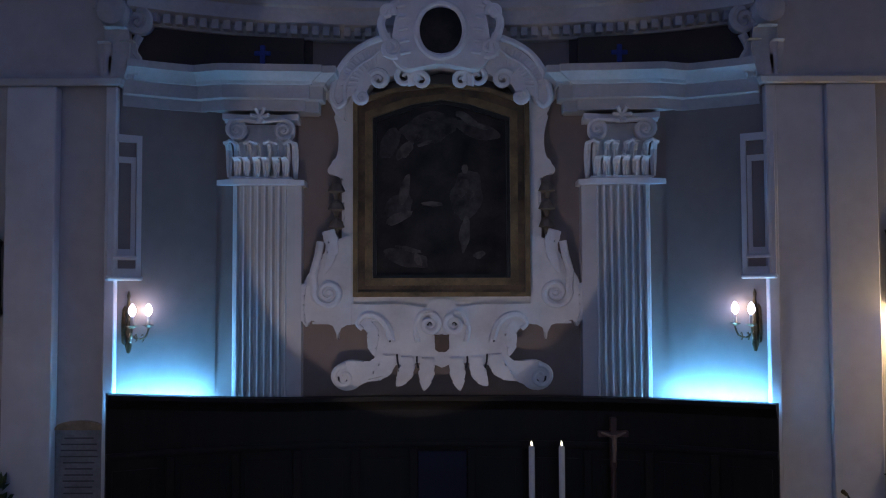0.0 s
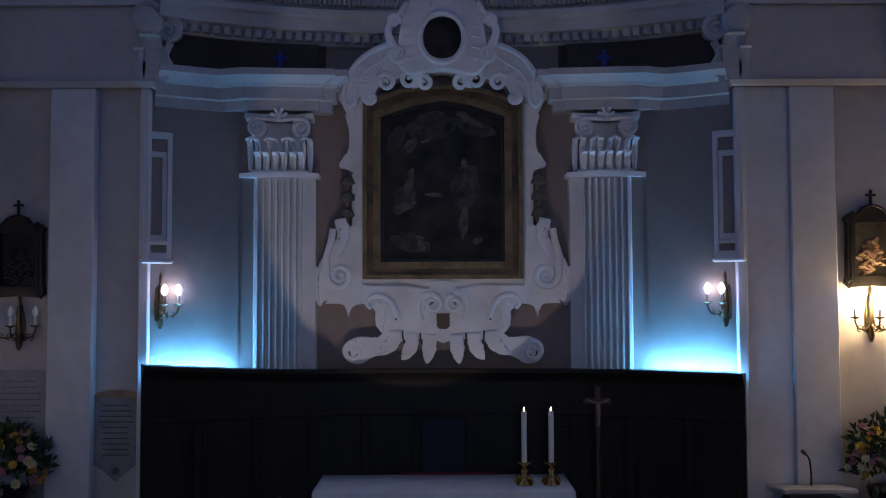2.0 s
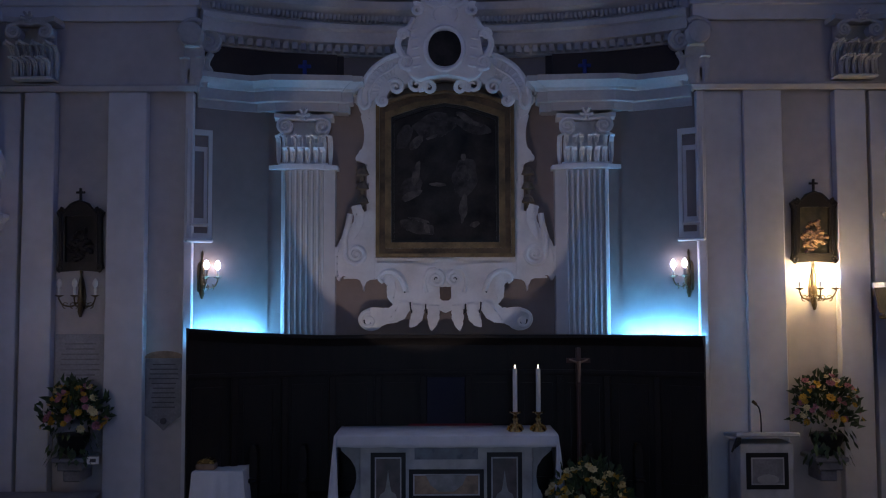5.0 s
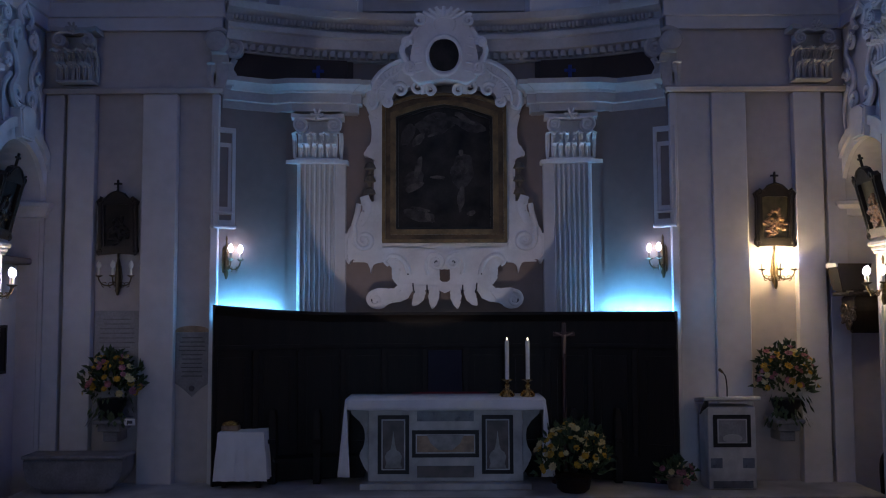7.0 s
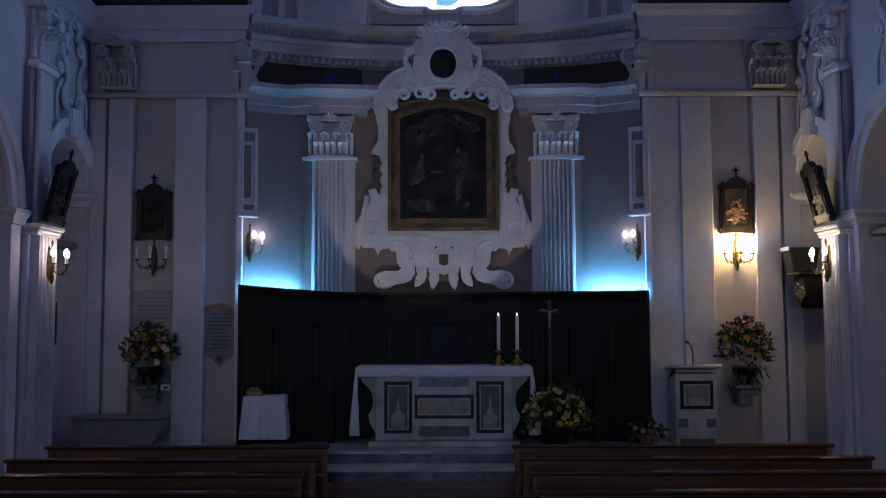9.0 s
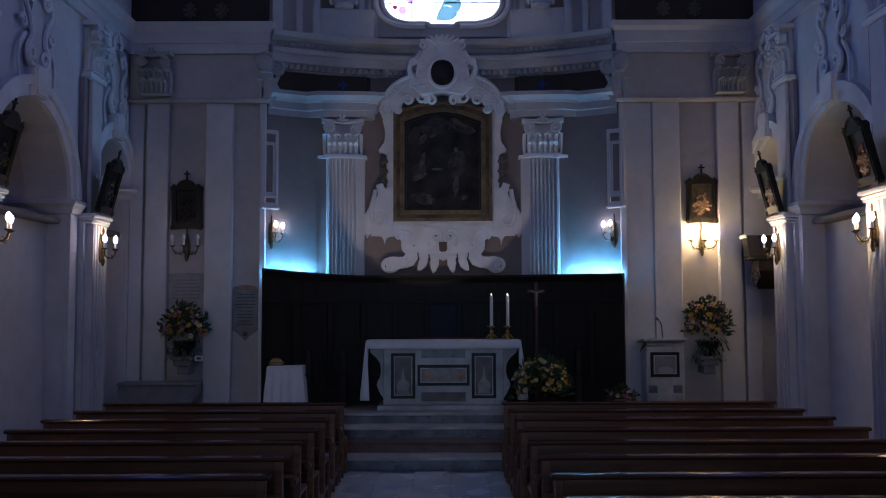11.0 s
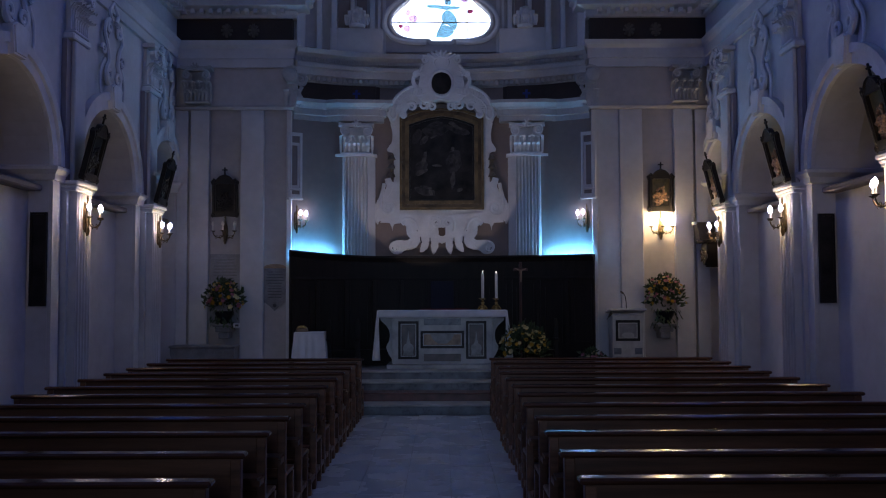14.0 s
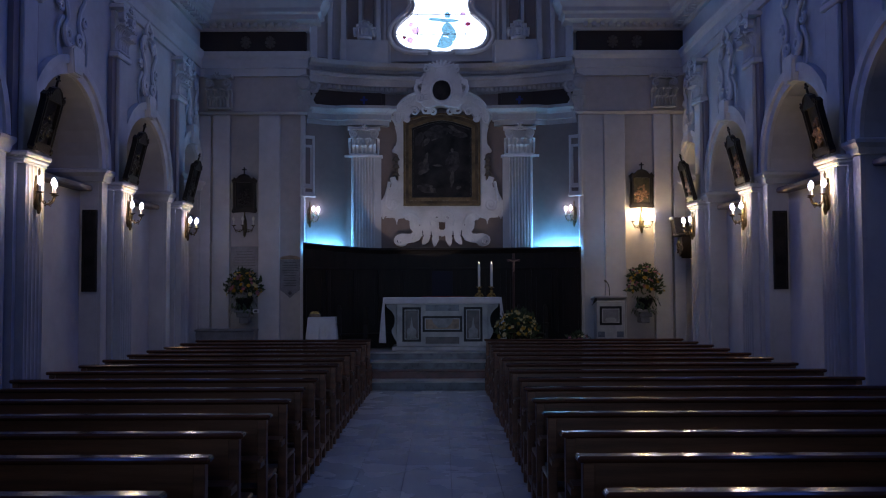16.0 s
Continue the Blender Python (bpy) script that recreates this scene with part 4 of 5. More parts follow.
strokes = [
    (DIM, (-0.10, 1.50, 0.24, 0.13, 10)), (DIM, (-0.44, 1.36, 0.15, 0.07, 68)), (DIM, (-0.36, 0.80, 0.15, 0.10, 40)), (DIM, (0.22, 0.90, 0.22, 0.13, 84)), (DIM, (0.30, 1.48, 0.20, 0.07, -20)), (DIM, (-0.30, 0.34, 0.20, 0.07, -12)),
    (PALE, (-0.20, 1.42, 0.030, 0.026, 0)), (PALE, (-0.31, 1.30, 0.10, 0.05, 48)), (PALE, (-0.14, 1.36, 0.07, 0.018, 20)), (PALE, (-0.31, 0.94, 0.14, 0.04, 76)), (PALE, (-0.36, 0.70, 0.13, 0.045, 25)), (PALE, (-0.08, 0.82, 0.09, 0.022, -4)),
    (PALE, (0.20, 1.13, 0.038, 0.030, 80)), (PALE, (0.18, 0.96, 0.08, 0.05, 75)), (PALE, (0.26, 0.90, 0.04, 0.02, 60)), (PALE, (0.20, 0.56, 0.16, 0.045, 84)), (PALE, (0.32, 0.37, 0.05, 0.03, 20)),
    (PALE, (0.22, 1.58, 0.11, 0.035, -36)), (PALE, (0.15, 1.62, 0.026, 0.024, 0)), (PALE, (0.33, 1.51, 0.08, 0.02, -20)), (PALE, (-0.10, 1.58, 0.04, 0.011, -22)), (PALE, (-0.28, 0.42, 0.11, 0.02, -14)), (PALE, (-0.20, 0.33, 0.03, 0.06, 20))]
for layer, (m, (cx, cz, a, b, tilt)) in enumerate(strokes):
    t = radians(tilt)
    pts = []
    for i in range(26):
        k = i * 2 * math.pi / 26
        w = 1 + 0.28 * noise.noise((cx * 7 + 1.6 * math.cos(k), cz * 7 + 1.6 * math.sin(k), a * 9))
        pts.append((cx + w * (a * math.cos(k) * math.cos(t) - b * math.sin(k) * math.sin(t)), cz + w * (a * math.cos(k) * math.sin(t) + b * math.sin(k) * math.cos(t))))
    part("paint_patch", prism(bmesh.new(), pts, -0.0315 - 0.0006 * layer, -0.0285), m, pic, "soft paler patch of paint")

# niche windows near the piers
for s in (-1, 1):
    nw = thing("niche_window", (s * 2.57, 18.24, 3.66), "plaster-framed niche window with dark opening in the apse", "window", "apse niche windows", "structure")
    part("frame", ring_frame(bmesh.new(), [(-0.13, 0), (0.13, 0), (0.13, 1.16), (-0.13, 1.16)], [(-0.09, 0.06), (0.09, 0.06), (0.09, 1.10), (-0.09, 1.10)], -0.05, 0.05), WHITE, nw)
    part("inner_frame", ring_frame(bmesh.new(), [(-0.085, 0.16), (0.085, 0.16), (0.085, 0.98), (-0.085, 0.98)], [(-0.05, 0.22), (0.05, 0.22), (0.05, 0.93), (-0.05, 0.93)], -0.03, 0.05), WHITE, nw)
    # no hole is cut: a dark panel carries the recess's shade
    part("opening", B(-0.05, 0.05, 0.0, 0.04, 0.22, 0.93), UMBER, nw, "dark panel painted as the recess's shade")
    part("sill", B(-0.14, 0.14, -0.09, 0.05, -0.04, 0.0, bevel=0.012), WHITE, nw)
    part("inner_sill", B(-0.10, 0.10, -0.07, 0.05, 0.13, 0.165, bevel=0.012), WHITE, nw)
    nw.rotation_euler = (0, 0, radians(s * -30))

# choir panelling of dark walnut round the apse, lit from behind by blue strips
pan = thing("choir_panelling", (0, 0, 0.52), "tall dark walnut panelling curving round the apse", "panelling", "", "structure")
part("backing", sweep(bmesh.new(), apse_line(2.59, -2.59, 34, 0.25), [(0, 0), (0, 2.06), (-0.05, 2.06), (-0.05, 0)]), WALNUT, pan, smooth=True)
part("crown_moulding", sweep(bmesh.new(), apse_line(2.59, -2.59, 34, 0.25), [(-0.06, 2.0), (0.02, 2.0), (0.04, 2.05), (0.07, 2.08), (0.07, 2.115), (-0.06, 2.115)]), WALNUT, pan, smooth=True)
for o in pan.children:
    for v in o.data.vertices:
        if v.co.z > 1.9 and v.co.x < -1.2:
            v.co.z += 0.10 * ((-v.co.x - 1.2) / 1.46) ** 1.5
part("upper_rail", sweep(bmesh.new(), apse_line(2.59, -2.59, 34, 0.25), [(0.0, 1.68), (0.02, 1.68), (0.03, 1.71), (0.02, 1.74), (0.0, 1.74)]), WALNUT, pan, smooth=True)
part("seat_ledge", sweep(bmesh.new(), apse_line(2.0, -2.0, 30, 0.25), [(0.0, 0.42), (0.30, 0.42), (0.30, 0.46), (0.0, 0.46)]), WALNUT, pan, smooth=True)
for k in range(-5, 6):
    x = k * 0.48
    y = apse_y(x) - 0.265
    yaw = math.degrees(math.atan2(apse_y(x + 0.05) - apse_y(x - 0.05), 0.1))
    bm = B(-0.035, 0.035, -0.03, 0.01, 0.46, 1.68, bevel=0.006)
    bmesh.ops.transform(bm, matrix=pose(x + 0.24, apse_y(x + 0.24) - 0.265, 0, 0, 0, yaw), verts=bm.verts)
    if k < 5:
        part("stile", bm, WALNUT, pan)
    else:
        bm.free()
    bm = ring_frame(bmesh.new(), [(-0.17, 0.55), (0.17, 0.55), (0.17, 1.60), (-0.17, 1.60)], [(-0.13, 0.60), (0.13, 0.60), (0.13, 1.55), (-0.13, 1.55)], -0.018, 0.0)
    bmesh.ops.transform(bm, matrix=pose(x, y + 0.012, 0, 0, 0, yaw), verts=bm.verts)
    part("panel_moulding", bm, WALNUT, pan)
part("centre_panel", B(-0.20, 0.20, 18.52, 18.54, 0.6, 1.66, bevel=0.004), surface("dark_blue_cloth", (0.010, 0.012, 0.034), 0.85, vary=0.2), pan, "dark blue cloth hanging")
for s in (-1, 1):
    for x in (1.45, 1.95):
        st = thing("choir_stall_end", (s * x, 18.24, 0.52), "dark walnut stall end standing against the choir panelling", "stall", "choir stalls")
        part("upright", prism(bmesh.new(), [(-0.04, 0), (0.04, 0), (0.04, 0.92), (0.02, 1.0), (-0.02, 1.0), (-0.04, 0.92)], -0.12, 0.0, 0.006), WALNUT, st)
        part("arm", B(-0.05, 0.05, -0.16, 0.0, 0.62, 0.67, bevel=0.015), WALNUT, st)
    led = thing("led_strip", (s * 2.28, 0, 2.60), "blue LED light strip lying behind the panelling's top", "light strip", "LED strips")
    x0, x1 = (1.93 if s < 0 else 1.84), 2.57
    lid = apse_line(s * x0, s * x1, 10, 0.13)
    part("diffuser", sweep(bmesh.new(), [(x - s * 2.28, y) for x, y in lid], [(-0.02, 0.0), (0.02, 0.0), (0.02, 0.02), (-0.02, 0.02)], side=-s), LED, led, "glowing blue diffuser")
    part("channel", sweep(bmesh.new(), [(x - s * 2.28, y) for x, y in lid], [(-0.03, -0.02), (0.03, -0.02), (0.03, -0.002), (-0.03, -0.002)], side=-s), IRON, led)
throne = thing("presider_chair", (0.05, 18.32, 0.52), "red velvet celebrant's chair behind the altar", "chair")
part("seat", B(-0.4, 0.4, -0.2, 0.2, 0.38, 0.48, bevel=0.03), REDCLOTH, throne)
part("backrest", B(-0.46, 0.46, 0.14, 0.2, 0.45, 1.17, bevel=0.03), REDCLOTH, throne)
for x in (-0.36, 0.36):
    for y in (-0.16, 0.16):
        part("leg", B(x - 0.03, x + 0.03, y - 0.03, y + 0.03, 0, 0.38, bevel=0.006), WALNUT, throne)


for ob in [apse, win, ent] + [o for o in bpy.data.objects if o.parent is None and o.name.split(".")[0] in ("apse_pilaster", "niche_window", "choir_panelling", "choir_stall_end", "led_strip", "presider_chair")]:
    settle(ob, **APSE)
settle(sur, 1.055, -0.17, -0.03, 1.03, 5.745)
settle(pic, 1.042, -0.17, -0.032)


# ---- lights on the walls ----
def sconce(lit=True):
    """A three-armed bronze wall light, mounted at the origin on a wall that faces -y."""
    word = "lit" if lit else "unlit"
    t = thing("wall_sconce", (0, 0, 0), f"{word} bronze three-armed candle sconce on plaster wall", "wall light", "wall sconces")
    bm = bmesh.new()
    prism(bm, [(-0.035, -0.12), (0, -0.17), (0.035, -0.12), (0.045, 0), (0.03, 0.12), (0, 0.22), (-0.03, 0.12), (-0.045, 0)], -0.025, 0.0, 0.006)
    lathe(bm, [(0.012, -0.22), (0.03, -0.16), (0.018, -0.1), (0.035, -0.04), (0.016, 0.05), (0.028, 0.12), (0.010, 0.22), (0.016, 0.26), (0.004, 0.30)], (0, -0.045, 0), 10)
    part("backplate", bm, BRONZE, t, "leafy bronze backplate", smooth=True)
    for ax, ay in ((-0.19, -0.14), (0.0, -0.21), (0.19, -0.14)):
        bm = bmesh.new()
        q = [(0, -0.05, -0.03), (ax * 0.35, -0.05 + (ay + 0.05) * 0.35, -0.10), (ax * 0.8, ay * 0.85, -0.09), (ax, ay, -0.03), (ax, ay, 0.0)]
        tube(bm, [tuple(v) for v in smooth_line(q, 5)], 0.009, 0.008, 6)
        lathe(bm, [(0.008, -0.01), (0.042, 0.008), (0.046, 0.014), (0.012, 0.012)], (ax, ay, 0), 12)
        for k in (0.35, 0.7):
            tube(bm, [tuple(Vector((ax * k, -0.05 + (ay + 0.05) * k, -0.095)) + Vector((0.03 * math.cos(a) * (1 if ax >= 0 else -1), 0, 0.03 * math.sin(a)))) for a in [radians(-90 + 30 * i) for i in range(9)]], 0.006, 0.004, 5)
        arm = part("arm", bm, BRONZE, t, "scrolled bronze arm", smooth=True)
        part("candle_sleeve", lathe(bmesh.new(), [(0.014, 0.014), (0.014, 0.09)], (ax, ay, 0), 10), WAX, arm, "ivory sleeve")
        prof = [(0.008, 0.09), (0.024, 0.11), (0.030, 0.135), (0.022, 0.165), (0.004, 0.19)]
        part("bulb", lathe(bmesh.new(), prof, (ax, ay, 0), 10), BULB if lit else WAX, arm, "glowing flame bulb" if lit else "unlit bulb", smooth=True)
    return t


LAMP = (1.0, 0.70, 0.30)
lit0, dark0 = sconce(True), sconce(False)
spots = []
for s in (-1, 1):
    for cy in PILASTERS[s]:
        spots.append((pose(s * (W - 0.2), cy, 2.83, 0, 0, -90 * s), (15 if s > 0 else 9) if cy < 16 else (13 if s > 0 else 5)))
    spots.append((pose(s * 2.655, FRONT + 0.12, 3.17, 0, 0, -90 * s), 1.0))
spots.append((pose(3.93, FRONT + 0.118, 3.03), 34))
for i, (m, power) in enumerate(spots):
    if i:
        copy_thing(lit0, m)
    else:
        lit0.matrix_basis = m
    bulb_light("bulb_glow", m @ Vector((0, -0.17, 0.14)), power, LAMP, 0.06)
dark0.matrix_basis = pose(-3.89, FRONT + 0.118, 2.98)


# ---- framed stations with a cross ----
def station(bright):
    t = thing("station_picture", (0, 0, 0), "small gilt relief in a black scrolled frame topped by a cross" if bright else "dark relief in a black scrolled frame topped by a cross", "picture", "stations of the cross")
    o = [(-0.24, 0.0), (-0.20, -0.035), (0, -0.02), (0.20, -0.035), (0.24, 0.0), (0.225, 0.08), (0.225, 0.54), (0.25, 0.60), (0.20, 0.645), (0.13, 0.63), (0.08, 0.70), (0, 0.73), (-0.08, 0.70), (-0.13, 0.63), (-0.20, 0.645), (-0.25, 0.60), (-0.225, 0.54), (-0.225, 0.08)]
    inn = [(-0.155, 0.07), (-0.10, 0.07), (0, 0.07), (0.10, 0.07), (0.155, 0.07), (0.155, 0.12), (0.155, 0.50), (0.155, 0.55), (0.12, 0.56), (0.09, 0.56), (0.05, 0.56), (0, 0.56), (-0.05, 0.56), (-0.09, 0.56), (-0.12, 0.56), (-0.155, 0.55), (-0.155, 0.50), (-0.155, 0.12)]
    part("frame", ring_frame(bmesh.new(), o, inn, -0.07, 0.0), BLACKWOOD, t, "black carved frame")
    bm = bmesh.new()
    for s in (-1, 1):
        scroll_bar(bm, spiral(s * 0.20, 0.61, 0.04, 1.3, 90, s, 14), -0.075, 0.014, 0.008)
        scroll_bar(bm, spiral(s * 0.205, 0.0, 0.035, 1.3, 270, s, 14), -0.075, 0.014, 0.008)
        scroll_bar(bm, smooth_line([(s * 0.14, 0.63), (s * 0.08, 0.69), (0, 0.72)], 4), -0.075, 0.014, 0.01)
        scroll_bar(bm, [(s * 0.19, 0.05), (s * 0.19, 0.57)], -0.072, 0.012, 0.012)
    part("carving", bm, BLACKWOOD, t)
    ground = surface("olive_gilt_ground", (0.10, 0.085, 0.045), 0.45, metal=0.3, vary=0.3, big=8) if bright else CANVAS
    part("picture_ground", B(-0.16, 0.16, -0.03, -0.012, 0.065, 0.565), ground, t, "olive gilt ground" if bright else "")
    bm = bmesh.new()
    rnd = random.Random(5)
    for k in range(34):
        a = rnd.uniform(0, 6.28)
        r = rnd.uniform(0, 0.12)
        tube(bm, [(r * math.cos(a), -0.032, 0.24 + 0.12 * math.sin(a) * r / 0.1), (r * math.cos(a) + rnd.uniform(-0.07, 0.07), -0.045, 0.24 + 0.12 * math.sin(a) * r / 0.1 + rnd.uniform(-0.05, 0.06))], 0.030, 0.018, 7)
    part("relief", bm, surface("painted_relief", (0.36, 0.2, 0.10), 0.5, vary=0.35, big=22, fine=60, stain=(0.05, 0.03, 0.03)) if bright else BLACKWOOD, t, "lumpy painted relief", smooth=True)
    bm = box(bmesh.new(), -0.012, 0.012, -0.05, -0.026, 0.72, 0.86, bevel=0.004)
    box(bm, -0.048, 0.048, -0.049, -0.027, 0.80, 0.823, bevel=0.004)
    part("cross", bm, BLACKWOOD, t, "small black cross")
    return t


st_b, st_d = station(True), station(False)
st_b.matrix_basis = pose(3.93, FRONT + 0.10, 3.35, 3)
st_d.matrix_basis = pose(-3.89, FRONT + 0.10, 3.28, 3)
for s in (-1, 1):
    for cy in PILASTERS[s]:
        copy_thing(st_b if s > 0 else st_d, pose(s * (W - 0.21), cy, 3.36, 0, 0, -90 * s) @ pose(0, 0, 0, 14))

# ---- altar ----
alt = thing("altar", (0, 17.7, DAIS), "white marble altar with inlaid coloured panels on a low plinth", "altar")
part("plinth", B(-1.0, 1.0, -0.12, 0.62, 0.0, 0.07, bevel=0.008), MARBLE, alt)
part("body", B(-0.915, 0.915, 0.0, 0.55, 0.07, 0.93, bevel=0.01), MARBLE, alt, "grey-white marble body")
part("mensa", B(-1.14, 1.14, -0.06, 0.6, 0.93, 1.005, bevel=0.015), MARBLE, alt)


def inlay(x0, x1, z0, z1, shape, ground):
    fr = part("inlay_panel", B(x0, x1, -0.012, 0.0, z0, z1), IRON, alt, "black marble framed inlay panel")
    part("border", B(x0 + 0.045, x1 - 0.045, -0.017, -0.0125, z0 + 0.045, z1 - 0.045), MARBLE, fr)
    part("ground", B(x0 + 0.06, x1 - 0.06, -0.021, -0.0175, z0 + 0.06, z1 - 0.06), ground, fr)
    if shape:
        part("motif", prism(bmesh.new(), shape, -0.026, -0.0215), GREYMARBLE, fr, "pale marble motif")


for s in (-1, 1):
    cx = s * 0.613
    vase = [(cx + x * 0.105, 0.23 + z * 0.42) for x, z in [(-0.95, 0), (0.95, 0), (0.8, 0.12), (0.95, 0.3), (0.75, 0.42), (0.35, 0.48), (0.2, 0.62), (0.1, 0.8), (0, 1), (-0.1, 0.8), (-0.2, 0.62), (-0.35, 0.48), (-0.75, 0.42), (-0.95, 0.3), (-0.8, 0.12)]]
    inlay(cx - 0.185, cx + 0.185, 0.16, 0.82, vase, DUSKMARBLE)
    bm = prism(bmesh.new(), smooth_line([(s * 0.92, 0.92), (s * 1.10, 0.92), (s * 1.12, 0.84), (s * 1.06, 0.78), (s * 0.98, 0.70), (s * 0.955, 0.56), (s * 0.98, 0.44), (s * 1.02, 0.36), (s * 0.97, 0.24), (s * 0.92, 0.16)], 4), 0.06, 0.18, 0.008)
    part("console_bracket", bm, MARBLE, alt, "curved marble side bracket")
inlay(-0.395, 0.395, 0.345, 0.65, [(-0.22, 0.60), (0.22, 0.60), (0.17, 0.50), (0.08, 0.43), (-0.08, 0.43), (-0.17, 0.50)], TANMARBLE)
part("recess_slab", B(-0.335, 0.335, -0.008, 0.0, 0.75, 0.865), BLUEMARBLE, alt, "polished blue-grey marble band")
part("recess_slab", B(-0.335, 0.335, -0.008, 0.0, 0.12, 0.25), DUSKMARBLE, alt, "dusky brown marble band")

cloth = thing("altar_cloth", (0, 17.7, DAIS + 1.005), "white linen cloth draped over the altar top", "cloth")
bm = bmesh.new()
n = 48
prev = None
for j, (yy, zz, edge) in enumerate(((0.62, 0.0, 0), (0.3, 0.006, 0), (-0.06, 0.006, 0), (-0.085, -0.01, 0), (-0.09, -0.05, 1), (-0.088, -0.085, 1), (-0.09, -0.12, 1))):
    row = []
    for i in range(n + 1):
        x = -1.17 + 2.34 * i / n
        w = 0.006 * math.sin(i * 1.3) + 0.004 * math.sin(i * 2.9)
        row.append(bm.verts.new((x, yy + (w if edge else 0), zz + (0.004 * math.sin(i * 0.7) if j == 6 else 0))))
    if prev:
        for i in range(n):
            bm.faces.new((prev[i], prev[i + 1], row[i + 1], row[i]))
    prev = row
for s in (-1, 1):
    prev = None
    for k in range(13):
        u = k / 12
        row = []
        for i in range(17):
            v = i / 16
            wob = 0.02 * u * math.sin(v * 17 + s) + 0.012 * u * math.sin(v * 31)
            row.append(bm.verts.new((s * (1.17 + 0.012 * math.sin(min(u * 6, 1.57)) + 0.07 * u + wob), -0.085 - 0.03 * u + (0.70 + 0.06 * u) * v, 0.004 - 0.86 * u + 0.02 * u * math.sin(v * 9))))
        if prev:
            for i in range(16):
                bm.faces.new((prev[i], prev[i + 1], row[i + 1], row[i]))
        prev = row
    prev = None
    for k in range(11):
        u = k / 10
        row = [bm.verts.new((s * (1.175 + 0.08 * u - (0.02 + 0.12 * u) * v), -0.088 - 0.03 * u - 0.012 * math.sin(v * 7 + k * 0.3) * u, 0.0 - 0.86 * u)) for v in [i / 6 for i in range(7)]]
        if prev:
            for i in range(6):
                bm.faces.new((prev[i], prev[i + 1], row[i + 1], row[i]))
        prev = row
lin = part("linen", bm, LINEN, cloth, smooth=True)
sol = lin.modifiers.new("thickness", "SOLIDIFY")
sol.thickness = 0.004
for ob in (alt, cloth):
    settle(ob, sx=0.965)

# ---- candles, crucifix ----
for x in (0.715, 0.955):
    cs = thing("candlestick", (x, 17.82, DAIS + 1.015), "ornate brass candlestick with a lit ivory candle on altar cloth", "candlestick", "altar candlesticks")
    bm = bmesh.new()
    lathe(bm, [(0.075, 0), (0.07, 0.012), (0.05, 0.03), (0.03, 0.05), (0.038, 0.075), (0.022, 0.10), (0.034, 0.13), (0.016, 0.155), (0.02, 0.17), (0.065, 0.19), (0.068, 0.20), (0.02, 0.198)], (0, 0, 0), 18)
    part("stem", bm, BRASS, cs, "turned brass stem and drip pan", smooth=True)
    for k in range(3):
        a = k * 2.094 + 0.5
        part("foot", tube(bmesh.new(), [(0.03 * math.cos(a), 0.03 * math.sin(a), 0.07), (0.075 * math.cos(a), 0.075 * math.sin(a), 0.035), (0.09 * math.cos(a), 0.09 * math.sin(a), 0.006)], 0.02, 0.014, 7), BRASS, cs)
    cd = part("candle", lathe(bmesh.new(), [(0.024, 0.195), (0.024, 0.635), (0.018, 0.645), (0.006, 0.64)], (0, 0, 0), 14), WAX, cs, "tall ivory candle", smooth=True)
    part("flame", lathe(bmesh.new(), [(0.003, 0.645), (0.008, 0.655), (0.006, 0.672), (0.001, 0.685)], (0, 0, 0), 8), FLAME, cd, "small candle flame", smooth=True)

cr = thing("processional_crucifix", (1.40, 18.0, DAIS), "red-brown wooden standing crucifix with pale plain corpus", "crucifix")
part("staff", lathe(bmesh.new(), [(0.16, 0), (0.16, 0.02), (0.05, 0.06), (0.022, 0.10), (0.022, 1.5)], (0, 0, 0), 12), CROSSWOOD, cr, smooth=True)
bm = box(bmesh.new(), -0.026, 0.026, -0.02, 0.02, 1.45, 1.86, bevel=0.005)
box(bm, -0.125, 0.125, -0.019, 0.019, 1.70, 1.75, bevel=0.005)
part("cross", bm, CROSSWOOD, cr)
bm = tube(bmesh.new(), [(0, -0.035, 1.72), (0.004, -0.045, 1.62), (0, -0.035, 1.5)], 0.022, 0.012, 7)
for s in (-1, 1):
    tube(bm, [(0, -0.035, 1.70), (s * 0.10, -0.028, 1.74)], 0.012, 0.008, 6)
part("corpus", bm, surface("pale_bone", (0.30, 0.18, 0.12), 0.5), cr, "small plain pale corpus")


